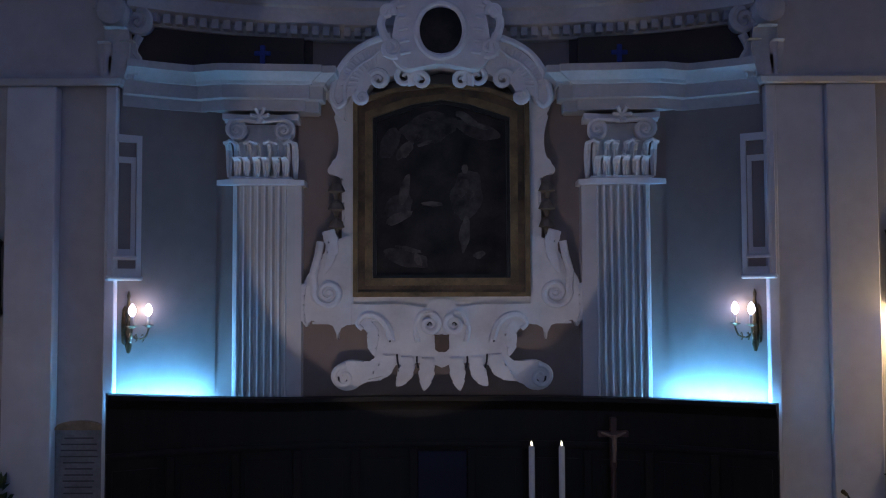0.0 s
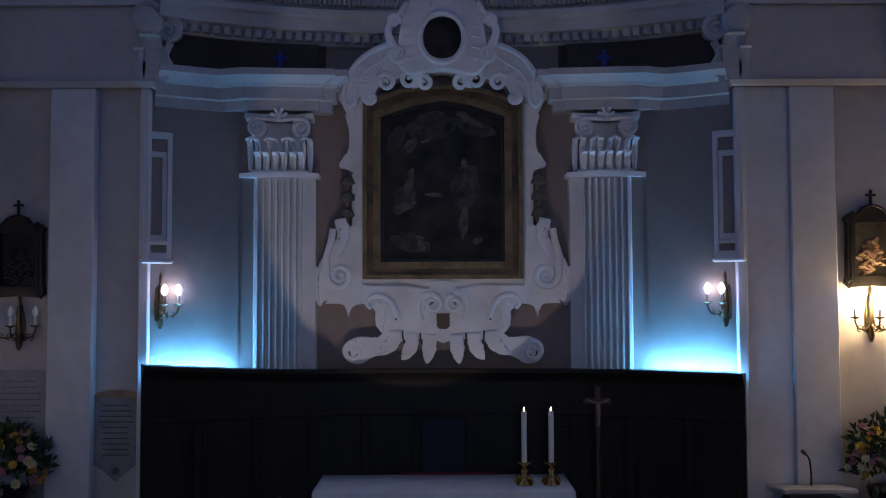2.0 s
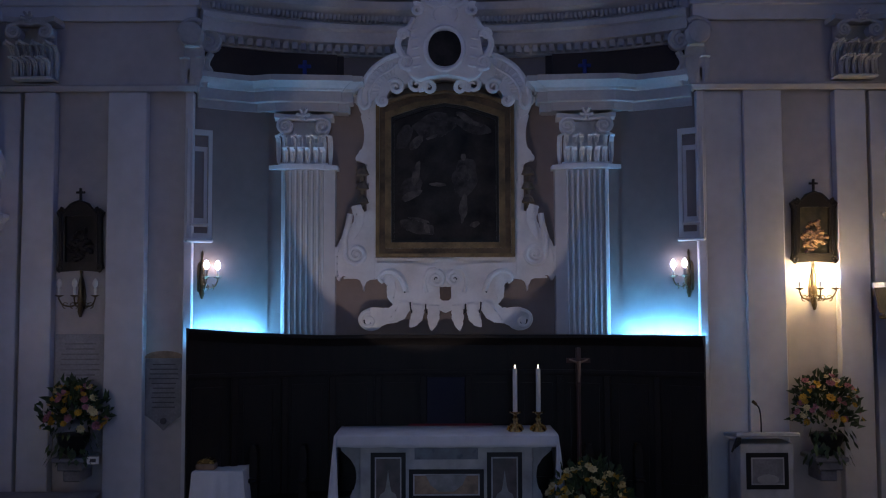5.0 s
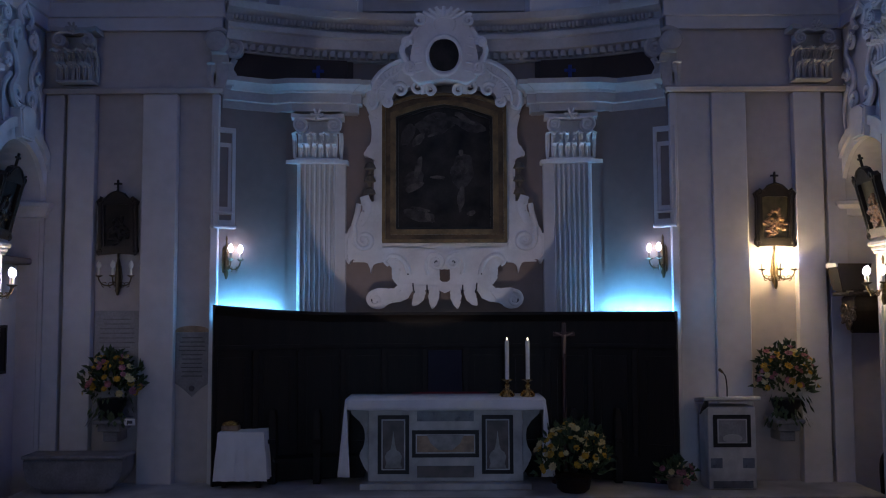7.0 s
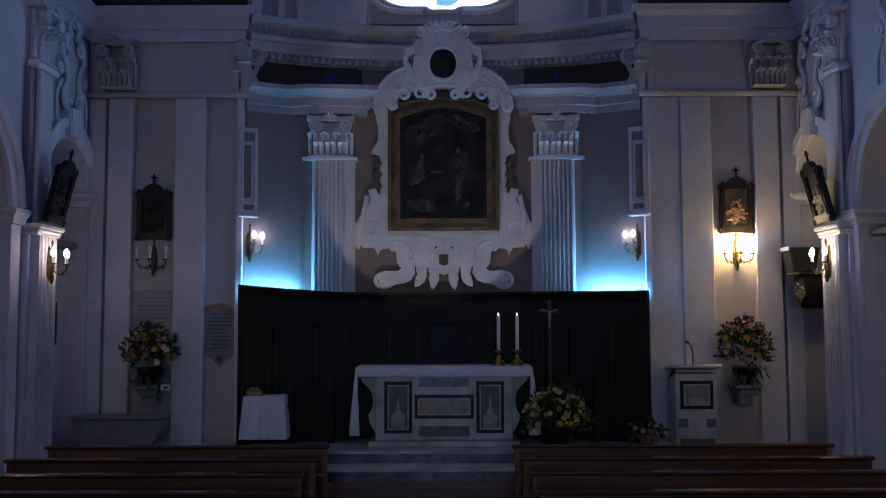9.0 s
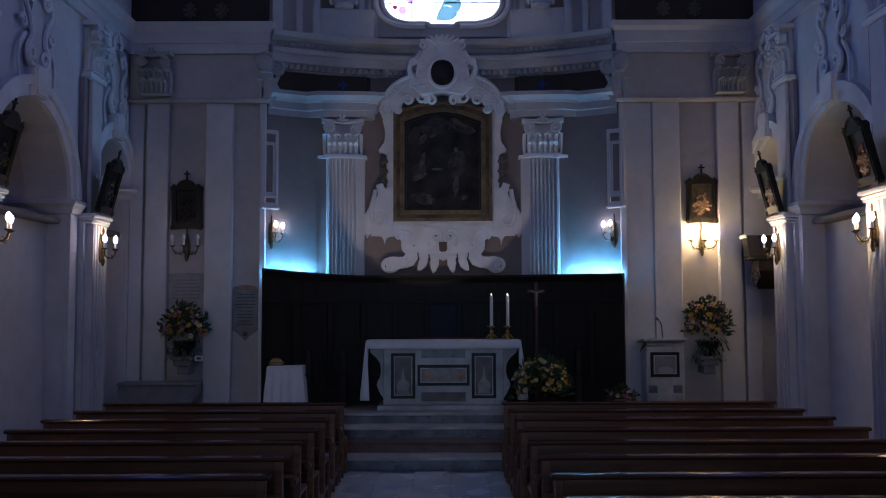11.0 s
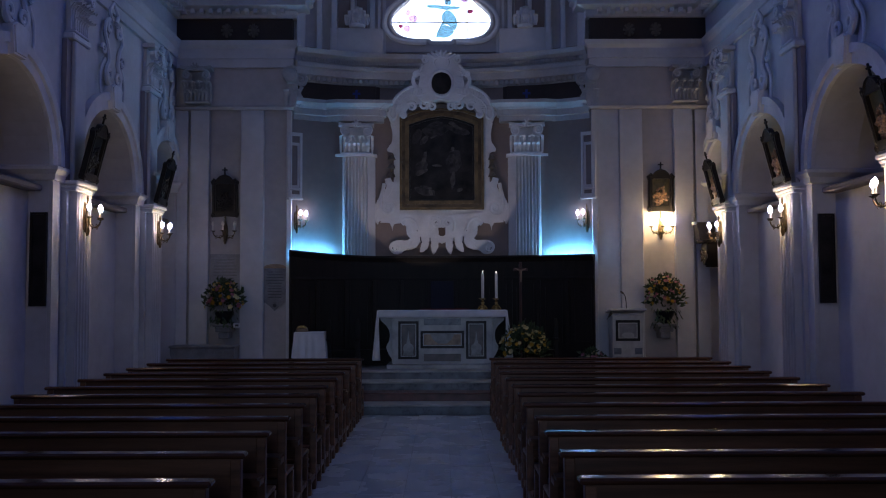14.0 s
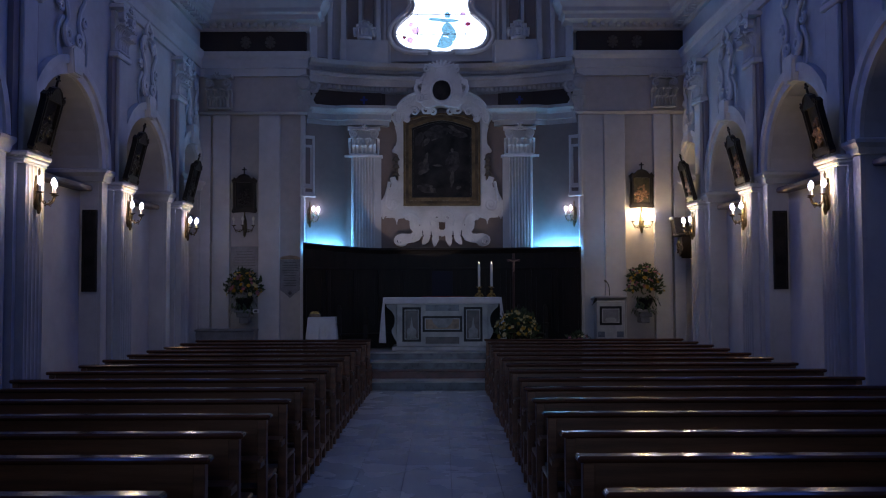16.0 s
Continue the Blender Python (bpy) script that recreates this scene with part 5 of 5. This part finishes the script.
# ---- flowers ----
def bouquet(at, rx, rz, seed, count, label, mats, foot):
    """Leaves, stems and blossoms thrown out from a basket."""
    rnd = random.Random(seed)
    t = thing("flower_arrangement", at, label, "flowers", "flower arrangements")
    foot(t)
    lv, heads = bmesh.new(), {}
    for k in range(count * 7):
        a, e = rnd.uniform(0, 6.283), rnd.uniform(-0.35, 1.5)
        r = rnd.uniform(0.45, 1.0)
        p = Vector((rx * r * math.cos(e) * math.cos(a), rx * 0.7 * r * math.cos(e) * math.sin(a), rz * 0.45 + rz * 0.62 * r * math.sin(e)))
        d = (p - Vector((0, 0, 0.05))).normalized() + Vector((rnd.uniform(-0.5, 0.5), rnd.uniform(-0.5, 0.5), rnd.uniform(-0.4, 0.3)))
        d.normalize()
        side = d.cross(Vector((rnd.uniform(-1, 1), rnd.uniform(-1, 1), 0.4))).normalized()
        L, w = rnd.uniform(0.06, 0.12), rnd.uniform(0.016, 0.034)
        up = side.cross(d) * 0.02
        q = [p, p + d * L * 0.5 + side * w + up, p + d * L - up, p + d * L * 0.5 - side * w + up]
        vs = [lv.verts.new(v) for v in q]
        mid = lv.verts.new(p + d * L * 0.5 - up * 0.6)
        for i in range(4):
            lv.faces.new((vs[i], vs[(i + 1) % 4], mid))
    part("foliage", lv, LEAF, t, "dark green leaves")
    for k in range(count):
        a, e = rnd.uniform(3.0, 6.4), rnd.uniform(-0.25, 1.35)
        r = rnd.uniform(0.75, 1.02)
        p = Vector((rx * r * math.cos(e) * math.cos(a), rx * 0.72 * r * math.cos(e) * math.sin(a), rz * 0.45 + rz * 0.62 * r * math.sin(e)))
        nrm = (p - Vector((0, 0.05, rz * 0.3))).normalized() + Vector((rnd.uniform(-0.3, 0.3), -0.3, rnd.uniform(-0.2, 0.3)))
        turn = nrm.to_track_quat("Z", "Y").to_matrix().to_4x4()
        m = rnd.choice(mats)
        bm = bmesh.new()
        R = rnd.uniform(0.034, 0.056)
        for ring, np_, tilt, f in ((0, 8, 0.25, 1.0), (1, 6, 0.75, 0.72), (2, 4, 1.15, 0.45)):
            for i in range(np_):
                b = 2 * math.pi * (i + 0.5 * ring) / np_
                u, v = Vector((math.cos(b), math.sin(b), 0)), Vector((-math.sin(b), math.cos(b), 0))
                tip = u * R * f * math.cos(tilt) + Vector((0, 0, R * f * math.sin(tilt)))
                midp = tip * 0.6
                vs = [bm.verts.new(c) for c in (Vector((0, 0, 0)), midp + v * R * 0.36 * f, tip, midp - v * R * 0.36 * f)]
                bm.faces.new(vs)
        lathe(bm, [(R * 0.25, 0.0), (R * 0.2, R * 0.4), (R * 0.05, R * 0.5)], (0, 0, 0), 6)
        bmesh.ops.transform(bm, matrix=Matrix.Translation(p) @ turn, verts=bm.verts)
        part("blossom", bm, m, t)
    return t


def bracket_foot(back):
    """A dark bowl on a grey stone corbel that is let into the wall."""
    def make(t):
        part("bowl", lathe(bmesh.new(), [(0.05, -0.10), (0.10, -0.06), (0.15, 0.04), (0.17, 0.12), (0.15, 0.13)], (0, 0, 0), 14), IRON, t, "dark bowl", smooth=True)
        bm = bmesh.new()
        for x0, x1, y0, z0, z1 in ((-0.17, 0.17, -0.14, -0.15, -0.10), (-0.13, 0.13, -0.09, -0.24, -0.152), (-0.09, 0.09, -0.03, -0.36, -0.242)):
            box(bm, x0, x1, y0, back, z0, z1, bevel=0.012)
        part("corbel", bm, SLATE, t, "dull grey stone corbel")
        lv = bmesh.new()
        rnd = random.Random(9)
        for k in range(90):
            a, r = rnd.uniform(0, 6.283), rnd.uniform(0.1, 0.26)
            p = Vector((r * math.cos(a), 0.6 * r * math.sin(a) - 0.05, rnd.uniform(-0.14, 0.2)))
            d = Vector((math.cos(a) * 0.5, math.sin(a) * 0.4 - 0.2, -1)).normalized()
            sd = Vector((math.sin(a), -math.cos(a), 0.2)) * rnd.uniform(0.015, 0.03)
            L = rnd.uniform(0.06, 0.11)
            vs = [lv.verts.new(v) for v in (p, p + d * L * 0.5 + sd, p + d * L, p + d * L * 0.5 - sd)]
            lv.faces.new(vs)
        part("trailing_leaves", lv, LEAF, t, "dark trailing leaves")
    return make


def basket_foot(t):
    part("basket", lathe(bmesh.new(), [(0.14, 0.0), (0.18, 0.04), (0.21, 0.16), (0.2, 0.17)], (0, 0, 0), 16), WALNUT, t, "low woven basket", smooth=True)


bouquet((-3.84, 17.80, 1.44), 0.36, 0.62, 3, 46, "yellow and pink flower arrangement in a bowl on a wall corbel", [YELLOW, YELLOW, CREAM, PINK, YELLOW], bracket_foot(0.28))
bouquet((3.92, 17.80, 1.42), 0.36, 0.70, 8, 44, "yellow and pink flowers in a dark bowl on wall corbel", [YELLOW, YELLOW, PINK, PINK, CREAM], bracket_foot(0.28))
bouquet((1.42, 17.5, DAIS), 0.42, 0.72, 12, 62, "yellow and cream flower arrangement in a low basket beside the altar", [YELLOW, YELLOW, CREAM, CREAM], basket_foot)
bouquet((2.58, 17.6, DAIS), 0.22, 0.30, 21, 14, "small pink and white potted flowers at the pier's foot", [PINK, CREAM], lambda t: part("pot", lathe(bmesh.new(), [(0.08, 0), (0.11, 0.14), (0.10, 0.145)], (0, 0, 0), 12), TANMARBLE, t, "clay pot", smooth=True))
card = thing("name_card", (-3.58, 17.66, 1.28), "small white paper card at the flower stand", "card")
part("paper", B(-0.06, 0.06, -0.004, 0.0, 0, 0.075), LINEN, card)
part("writing_bar", B(-0.03, 0.03, -0.006, -0.0042, 0.02, 0.055), INK, card)
part("clip", tube(bmesh.new(), [(0, 0.002, 0.03), (-0.08, 0.06, 0.02), (-0.16, 0.12, 0.02)], 0.004, 0.004, 5), IRON, card)

# ---- lectern, side table, font ----
lec = thing("lectern", (3.21, 17.55, DAIS), "white marble lectern with a framed inlay and microphone", "lectern")
part("body", B(-0.27, 0.27, 0.0, 0.34, 0.0, 0.92, bevel=0.01), MARBLE, lec)
top = B(-0.32, 0.32, -0.06, 0.36, 0.0, 0.045, bevel=0.01)
bmesh.ops.transform(top, matrix=pose(0, 0, 0.985, -7), verts=top.verts)
part("top", top, MARBLE, lec, "sloping marble book rest")
part("cheek", prism(bmesh.new(), [(-0.34, 0.88), (-0.27, 0.93), (-0.27, 0.99), (-0.30, 0.99), (-0.36, 0.84)], -0.06, 0.0, 0.004), IRON, lec, "dark side bracket")
fr = part("inlay_panel", B(-0.21, 0.21, -0.012, 0.0, 0.47, 0.83), IRON, lec, "black framed inlay")
part("border", B(-0.165, 0.165, -0.017, -0.0125, 0.515, 0.785), MARBLE, fr)
part("ground", B(-0.15, 0.15, -0.021, -0.0175, 0.53, 0.77), SLATE, fr)
part("motif", prism(bmesh.new(), arc(0, 0.57, 0.11, 0, 360, 14, 0.05)[:-1], -0.025, -0.0215), MARBLE, fr)
for s in (-1, 1):
    part("square_inlay", B(s * 0.18 - 0.065, s * 0.18 + 0.065, -0.008, 0.0, 0.24, 0.35), BLUEMARBLE, lec, "dark square inlay")
part("roundel", lathe(bmesh.new(), [(0.06, -0.008), (0.06, 0.0)], (0, 0, 0.295), 16, "y"), MARBLE, lec)
part("base", B(-0.22, 0.22, -0.02, 0.0, 0.02, 0.10), BLUEMARBLE, lec)
mic = part("microphone", tube(bmesh.new(), [tuple(v) for v in smooth_line([(0.02, 0.2, 1.0), (0.02, 0.2, 1.12), (0.0, 0.18, 1.24), (-0.05, 0.14, 1.30)], 5)], 0.008, 0.008, 6), IRON, lec, "black gooseneck microphone")
part("capsule", tube(bmesh.new(), [(-0.045, 0.145, 1.295), (-0.085, 0.12, 1.325)], 0.016, 0.018, 8), BRONZE, mic)

tab = thing("side_table", (-2.33, 17.70, DAIS), "small credence table under a white cloth", "table")
for x in (-0.2, 0.2):
    for y in (0.06, 0.4):
        part("leg", B(x - 0.02, x + 0.02, y - 0.02, y + 0.02, 0, 0.60), WALNUT, tab)
part("tabletop", B(-0.24, 0.24, 0.02, 0.44, 0.60, 0.63), WALNUT, tab)
tc = thing("table_cloth", (-2.33, 17.70, DAIS + 0.63), "white linen cloth hanging over the credence table", "cloth")
bm = bmesh.new()
rows = []
for z, o in ((0.006, -0.12), (0.006, 0.0), (-0.005, 0.012), (-0.15, 0.02), (-0.32, 0.035), (-0.54, 0.05)):
    ringp = []
    for i in range(56):
        a = 2 * math.pi * i / 56
        cx, cy = math.cos(a), math.sin(a)
        k = 1 / max(abs(cx), abs(cy))
        wob = 0.014 * math.sin(i * 1.7) * min(1, max(0, -z * 4))
        ringp.append(bm.verts.new((cx * k * (0.25 + o + wob), 0.23 + cy * k * (0.22 + o + wob), z)))
    rows.append(ringp)
bm.faces.new(rows[0])
for a, b in zip(rows, rows[1:]):
    for i in range(56):
        bm.faces.new((a[i], a[(i + 1) % 56], b[(i + 1) % 56], b[i]))
part("linen", bm, LINEN, tc, smooth=True)
bx = thing("offertory_box", (-2.47, 17.82, DAIS + 0.638), "small brass-lidded wooden box on the credence table", "box")
part("body", B(-0.10, 0.10, -0.06, 0.06, 0, 0.06, bevel=0.01), TANMARBLE, bx)
part("lid", prism(bmesh.new(), arc(0, 0.062, 0.09, 180, 0, 10, 0.05), -0.06, 0.06, 0.006), BRASS, bx, "rounded brass lid")
bp = thing("stone_basin", (-4.12, 17.42, DAIS), "carved grey stone basin standing against the wall", "basin")
part("bowl", prism(bmesh.new(), smooth_line([(-0.55, 0.38), (-0.54, 0.22), (-0.46, 0.10), (-0.34, 0.05), (0.34, 0.05), (0.46, 0.10), (0.54, 0.22), (0.55, 0.38)], 4), 0.0, 0.36, 0.02), SLATE, bp)
part("rim", B(-0.57, 0.57, -0.02, 0.38, 0.38, 0.42, bevel=0.012), SLATE, bp)
part("foot", B(-0.36, 0.36, 0.04, 0.32, 0.0, 0.055, bevel=0.01), SLATE, bp)

# ---- inscribed slabs ----
pl = thing("memorial_plaque", (-2.995, FRONT + 0.118, 1.56), "grey inscribed stone plaque with pointed foot on the pier", "plaque")
part("slab", prism(bmesh.new(), [(-0.2, 0.16), (-0.1, 0.1), (0, 0.0), (0.1, 0.1), (0.2, 0.16), (0.2, 0.76), (-0.2, 0.76)], -0.03, 0.0, 0.005), SLATE, pl)
part("crest", prism(bmesh.new(), [(-0.21, 0.762)] + [(x, z) for x, z in arc(0, 0.78, 0.2, 180, 0, 9, 0.06)] + [(0.21, 0.762)], -0.04, 0.0, 0.005), TANMARBLE, pl, "rough brown crest")
part("boss", lathe(bmesh.new(), [(0.03, -0.05), (0.045, 0.0)], (0, 0.0, 0.10), 12, "y"), INK, pl)
rnd = random.Random(4)
for k in range(10):
    hw = rnd.uniform(0.11, 0.16)
    part("writing_bar", B(-hw, hw, -0.0325, -0.0302, 0.24 + k * 0.05, 0.252 + k * 0.05), INK, pl)
pl2 = thing("inscription_slab", (-3.89, FRONT + 0.118, 1.30), "large pale grey inscribed slab behind the flowers", "plaque")
part("slab", B(-0.27, 0.27, -0.02, 0.0, 0.0, 1.28, bevel=0.004), surface("pale_inscribed_stone", (0.32, 0.32, 0.34), 0.6, vary=0.12, big=3, fine=40), pl2)
for k in range(11):
    hw = rnd.uniform(0.14, 0.22)
    part("writing_bar", B(-hw, hw, -0.0225, -0.0202, 0.62 + k * 0.055, 0.634 + k * 0.055), SLATE, pl2)

# ---- chapel boards, console with box, armchair ----
def hanging_board(m, hw, h):
    hb = thing("hanging_board", (0, 0, 0), "tall dark narrow framed board hanging in the chapel arch", "board", "chapel boards")
    part("panel", B(-hw + 0.01, hw - 0.01, -0.03, -0.002, 0.01, h - 0.01), CANVAS, hb)
    part("frame", ring_frame(bmesh.new(), [(-hw, 0), (hw, 0), (hw, h), (-hw, h)], [(-hw * 0.75, 0.03), (hw * 0.75, 0.03), (hw * 0.75, h - 0.03), (-hw * 0.75, h - 0.03)], -0.045, -0.002), BLACKWOOD, hb)
    hb.matrix_basis = m


hanging_board(pose(-4.90, 12.905, 1.72), 0.10, 1.14)
hanging_board(pose(4.91, 13.445, 1.72), 0.10, 1.14)
hanging_board(pose(-(W + 0.25), 17.55, 1.87, 0, 0, 90), 0.12, 0.55)
hanging_board(pose(-(W + 0.25), 11.4, 1.69, 0, 0, 90), 0.06, 0.50)
con = thing("carved_console", (W - 0.002, 17.5, 2.30), "dark carved wooden wall console beside the chapel arch", "console")
part("shelf", B(-0.22, 0.22, -0.34, 0.55, 0.42, 0.46, bevel=0.01), WALNUT, con)
part("corbel", prism(bmesh.new(), smooth_line([(-0.16, 0.42), (-0.15, 0.25), (-0.08, 0.1), (0, 0.0), (0.08, 0.1), (0.15, 0.25), (0.16, 0.42)], 4), -0.26, 0.5, 0.03), WALNUT, con, "scrolled corbel")
bm = bmesh.new()
for k in range(14):
    a = k * 2.4
    scroll_bar(bm, spiral(0.13 * math.cos(a), 0.22 + 0.15 * math.sin(a) * (k / 14), 0.045, 1.2, k * 50, 1, 12), -0.27 + 0.01 * (k % 3), 0.018, 0.008)
part("carving", bm, surface("carved_brown_wood", (0.07, 0.045, 0.03), 0.5, vary=0.3, big=8), con)
con.rotation_euler = (0, 0, radians(-90))
spk = thing("loudspeaker", (W - 0.2, 17.6, 2.78), "dark flared loudspeaker box on the carved console", "loudspeaker")
bm = prism(bmesh.new(), [(-0.14, 0), (0.14, 0), (0.20, 0.30), (-0.20, 0.30)], -0.16, 0.1, 0.012)
part("cabinet", bm, BLACKWOOD, spk)
part("edge_trim", B(-0.215, -0.195, -0.17, 0.1, 0.26, 0.31), LINEN, spk, "pale edge trim")
for x in (-0.1, 0.1):
    part("foot", B(x - 0.02, x + 0.02, -0.1, 0.06, -0.021, 0.001), BLACKWOOD, spk)
ch = thing("armchair", (W + 0.42, 17.5, 0.0), "dark carved armchair with red velvet upholstery beside the wall", "chair")
part("seat", B(-0.26, 0.26, -0.25, 0.25, 0.38, 0.46, bevel=0.03), REDCLOTH, ch)
part("backrest", prism(bmesh.new(), smooth_line([(-0.26, 0.44), (-0.27, 0.8), (-0.2, 0.95), (0, 1.02), (0.2, 0.95), (0.27, 0.8), (0.26, 0.44)], 4), 0.2, 0.26, 0.015), WALNUT, ch)
for x in (-0.24, 0.24):
    part("armrest", tube(bmesh.new(), [tuple(v) for v in smooth_line([(x, 0.22, 0.68), (x, 0.0, 0.69), (x, -0.2, 0.66), (x, -0.25, 0.6)], 4)], 0.025, 0.03, 7), WALNUT, ch)
    for y in (-0.22, 0.22):
        part("leg", tube(bmesh.new(), [(x, y, 0.64 if y < 0 else 0.42), (x, y, 0.3), (x, y - 0.02, 0.0)], 0.028, 0.018, 7), WALNUT, ch)


# ---- stucco cartouches over the arches ----
def cartouche(cy, s, z0):
    c = thing("stucco_cartouche", (s * (W - 0.002), cy, z0), "white stucco scroll cartouche above the chapel arch", "ornament", "arch cartouches", "structure")
    bm = bmesh.new()
    for k in (-1, 1):
        scroll_bar(bm, smooth_line([(k * 0.05, 0.06), (k * 0.20, 0.10), (k * 0.27, 0.25), (k * 0.16, 0.42), (k * 0.22, 0.62), (k * 0.34, 0.78), (k * 0.28, 0.95), (k * 0.16, 1.0)], 5), -0.06, 0.05, 0.032)
        scroll_bar(bm, spiral(k * 0.18, 0.90, 0.10, 1.4, 90, -k, 20, 0.2), -0.065, 0.042, 0.018)
        scroll_bar(bm, spiral(k * 0.16, 0.20, 0.11, 1.4, 270, k, 20, 0.2), -0.065, 0.042, 0.018)
        scroll_bar(bm, spiral(k * 0.36, 0.52, 0.08, 1.3, 180, k, 18, 0.2), -0.055, 0.034, 0.016)
        scroll_bar(bm, smooth_line([(k * 0.30, 0.40), (k * 0.44, 0.22), (k * 0.46, 0.0), (k * 0.40, -0.18)], 5), -0.05, 0.036, 0.018)
        scroll_bar(bm, smooth_line([(k * 0.08, 1.02), (k * 0.16, 1.14), (k * 0.06, 1.24), (0, 1.30)], 5), -0.06, 0.042, 0.02)
    part("scrollwork", bm, STUCCO, c, "curling scrollwork", smooth=True)
    part("shield", prism(bmesh.new(), smooth_line([(0, 0.12), (0.13, 0.24), (0.12, 0.5), (0.17, 0.72), (0.08, 0.86), (0, 0.9), (-0.08, 0.86), (-0.17, 0.72), (-0.12, 0.5), (-0.13, 0.24), (0, 0.12)], 4)[:-1], -0.045, 0.0, 0.02), WHITE, c, "plain oval shield", smooth=True)
    part("keystone", prism(bmesh.new(), [(-0.14, -0.28), (0.14, -0.28), (0.19, 0.04), (0.10, 0.09), (-0.10, 0.09), (-0.19, 0.04)], -0.14, 0.0, 0.02), STUCCO, c)
    c.rotation_euler = (0, 0, radians(-90 * s))


for s in (-1, 1):
    for cy, r in ARCHES[s]:
        cartouche(cy, s, ARCH_TOP + 0.28)


# stucco busts of foliage on the attic
for s in (-1, 1):
    orn = thing("attic_ornament", (s * 1.50, 18.50, 6.78), "small white stucco foliage ornament standing on the attic", "ornament", "attic ornaments")
    bm = bmesh.new()
    lathe(bm, [(0.09, 0), (0.10, 0.03), (0.05, 0.06), (0.08, 0.14), (0.03, 0.22)], (0, 0, 0), 10)
    for k in range(7):
        leaf_blade(bm, -0.12 + 0.04 * k, -0.05, 0.04, 0.07, 0.12 + 0.12 * math.sin(k * 0.52), 0.05)
    bmesh.ops.scale(bm, vec=(1.5, 1.3, 1.5), verts=bm.verts)
    part("foliage", bm, STUCCO, orn, smooth=True)
    settle(orn, **APSE)


# ---- pews ----
def pew(x0, x1, label):
    """A bench that faces +y; its back stands at y = 0."""
    p = thing("pew", (0, 0, 0), label, "pew", "church pews")
    L = x1 - x0
    part("top_rail", B(x0 - 0.03, x1 + 0.03, -0.055, 0.055, 0.865, 0.90, bevel=0.012), RAILWOOD, p, "polished top rail")
    part("back_panel", B(x0, x1, -0.012, 0.012, 0.50, 0.864), PEWWOOD, p)
    part("lower_rail", B(x0, x1, -0.02, 0.02, 0.43, 0.498, bevel=0.005), PEWWOOD, p)
    part("seat", B(x0, x1, 0.021, 0.40, 0.42, 0.45, bevel=0.008), PEWWOOD, p, "plain wooden seat")
    part("kneeler", B(x0 + 0.02, x1 - 0.02, -0.30, -0.16, 0.15, 0.185, bevel=0.008), PEWWOOD, p, "kneeling board")
    part("book_shelf", B(x0 + 0.02, x1 - 0.02, -0.20, -0.0205, 0.60, 0.618), PEWWOOD, p)
    part("foot_rail", B(x0, x1, 0.16, 0.20, 0.12, 0.17, bevel=0.005), PEWWOOD, p)
    for x in (x0, x1 - 0.06):
        part("back_post", B(x - 0.002, x + 0.062, -0.035, 0.035, 0, 0.864, bevel=0.006), PEWWOOD, p)
        part("front_leg", B(x - 0.002, x + 0.062, 0.33, 0.385, 0, 0.419, bevel=0.006), PEWWOOD, p)
        part("kneeler_bracket", B(x + 0.002, x + 0.058, -0.31, -0.036, 0.10, 0.149, bevel=0.005), PEWWOOD, p)
        part("kneeler_foot", B(x + 0.002, x + 0.058, -0.31, -0.26, 0, 0.10), PEWWOOD, p)
        part("side_stretcher", B(x + 0.005, x + 0.055, 0.036, 0.329, 0.12, 0.17), PEWWOOD, p)
        part("shelf_bracket", B(x + 0.005, x + 0.055, -0.19, -0.036, 0.56, 0.599), PEWWOOD, p)
    return p


rnd = random.Random(2)
pl0, pr0 = pew(-4.1, -1.22, "dark polished wooden pew on the marble floor"), pew(0.74, 4.0, "dark polished wooden pew on the marble floor")
for k in range(16):
    for base in (pl0, pr0):
        m = pose(rnd.uniform(-0.015, 0.015), 15.4 - 0.79 * k + rnd.uniform(-0.03, 0.03), 0, 0, 0, rnd.uniform(-0.25, 0.25))
        if k == 0:
            base.matrix_basis = m
        else:
            copy_thing(base, m)

# ---- aisle paving ----
pav = structure("aisle_paving", B(-1.2, 0.74, 2.6, 15.92, -0.011, -0.006), JOINT, "pale marble slabs laid along the aisle", "paving")
tile = mesh_of("slab", B(-0.2185, 0.2185, -0.657, 0.657, -0.0055, 0.0, bevel=0.002), FLOORTILE)
for i in range(5):
    for j in range(10):
        t = new("paving_slab", tile)
        t.parent = pav
        t.location = (-1.02 + i * 0.44, 3.28 + j * 1.32 - 0.12 * (i % 2), 0)
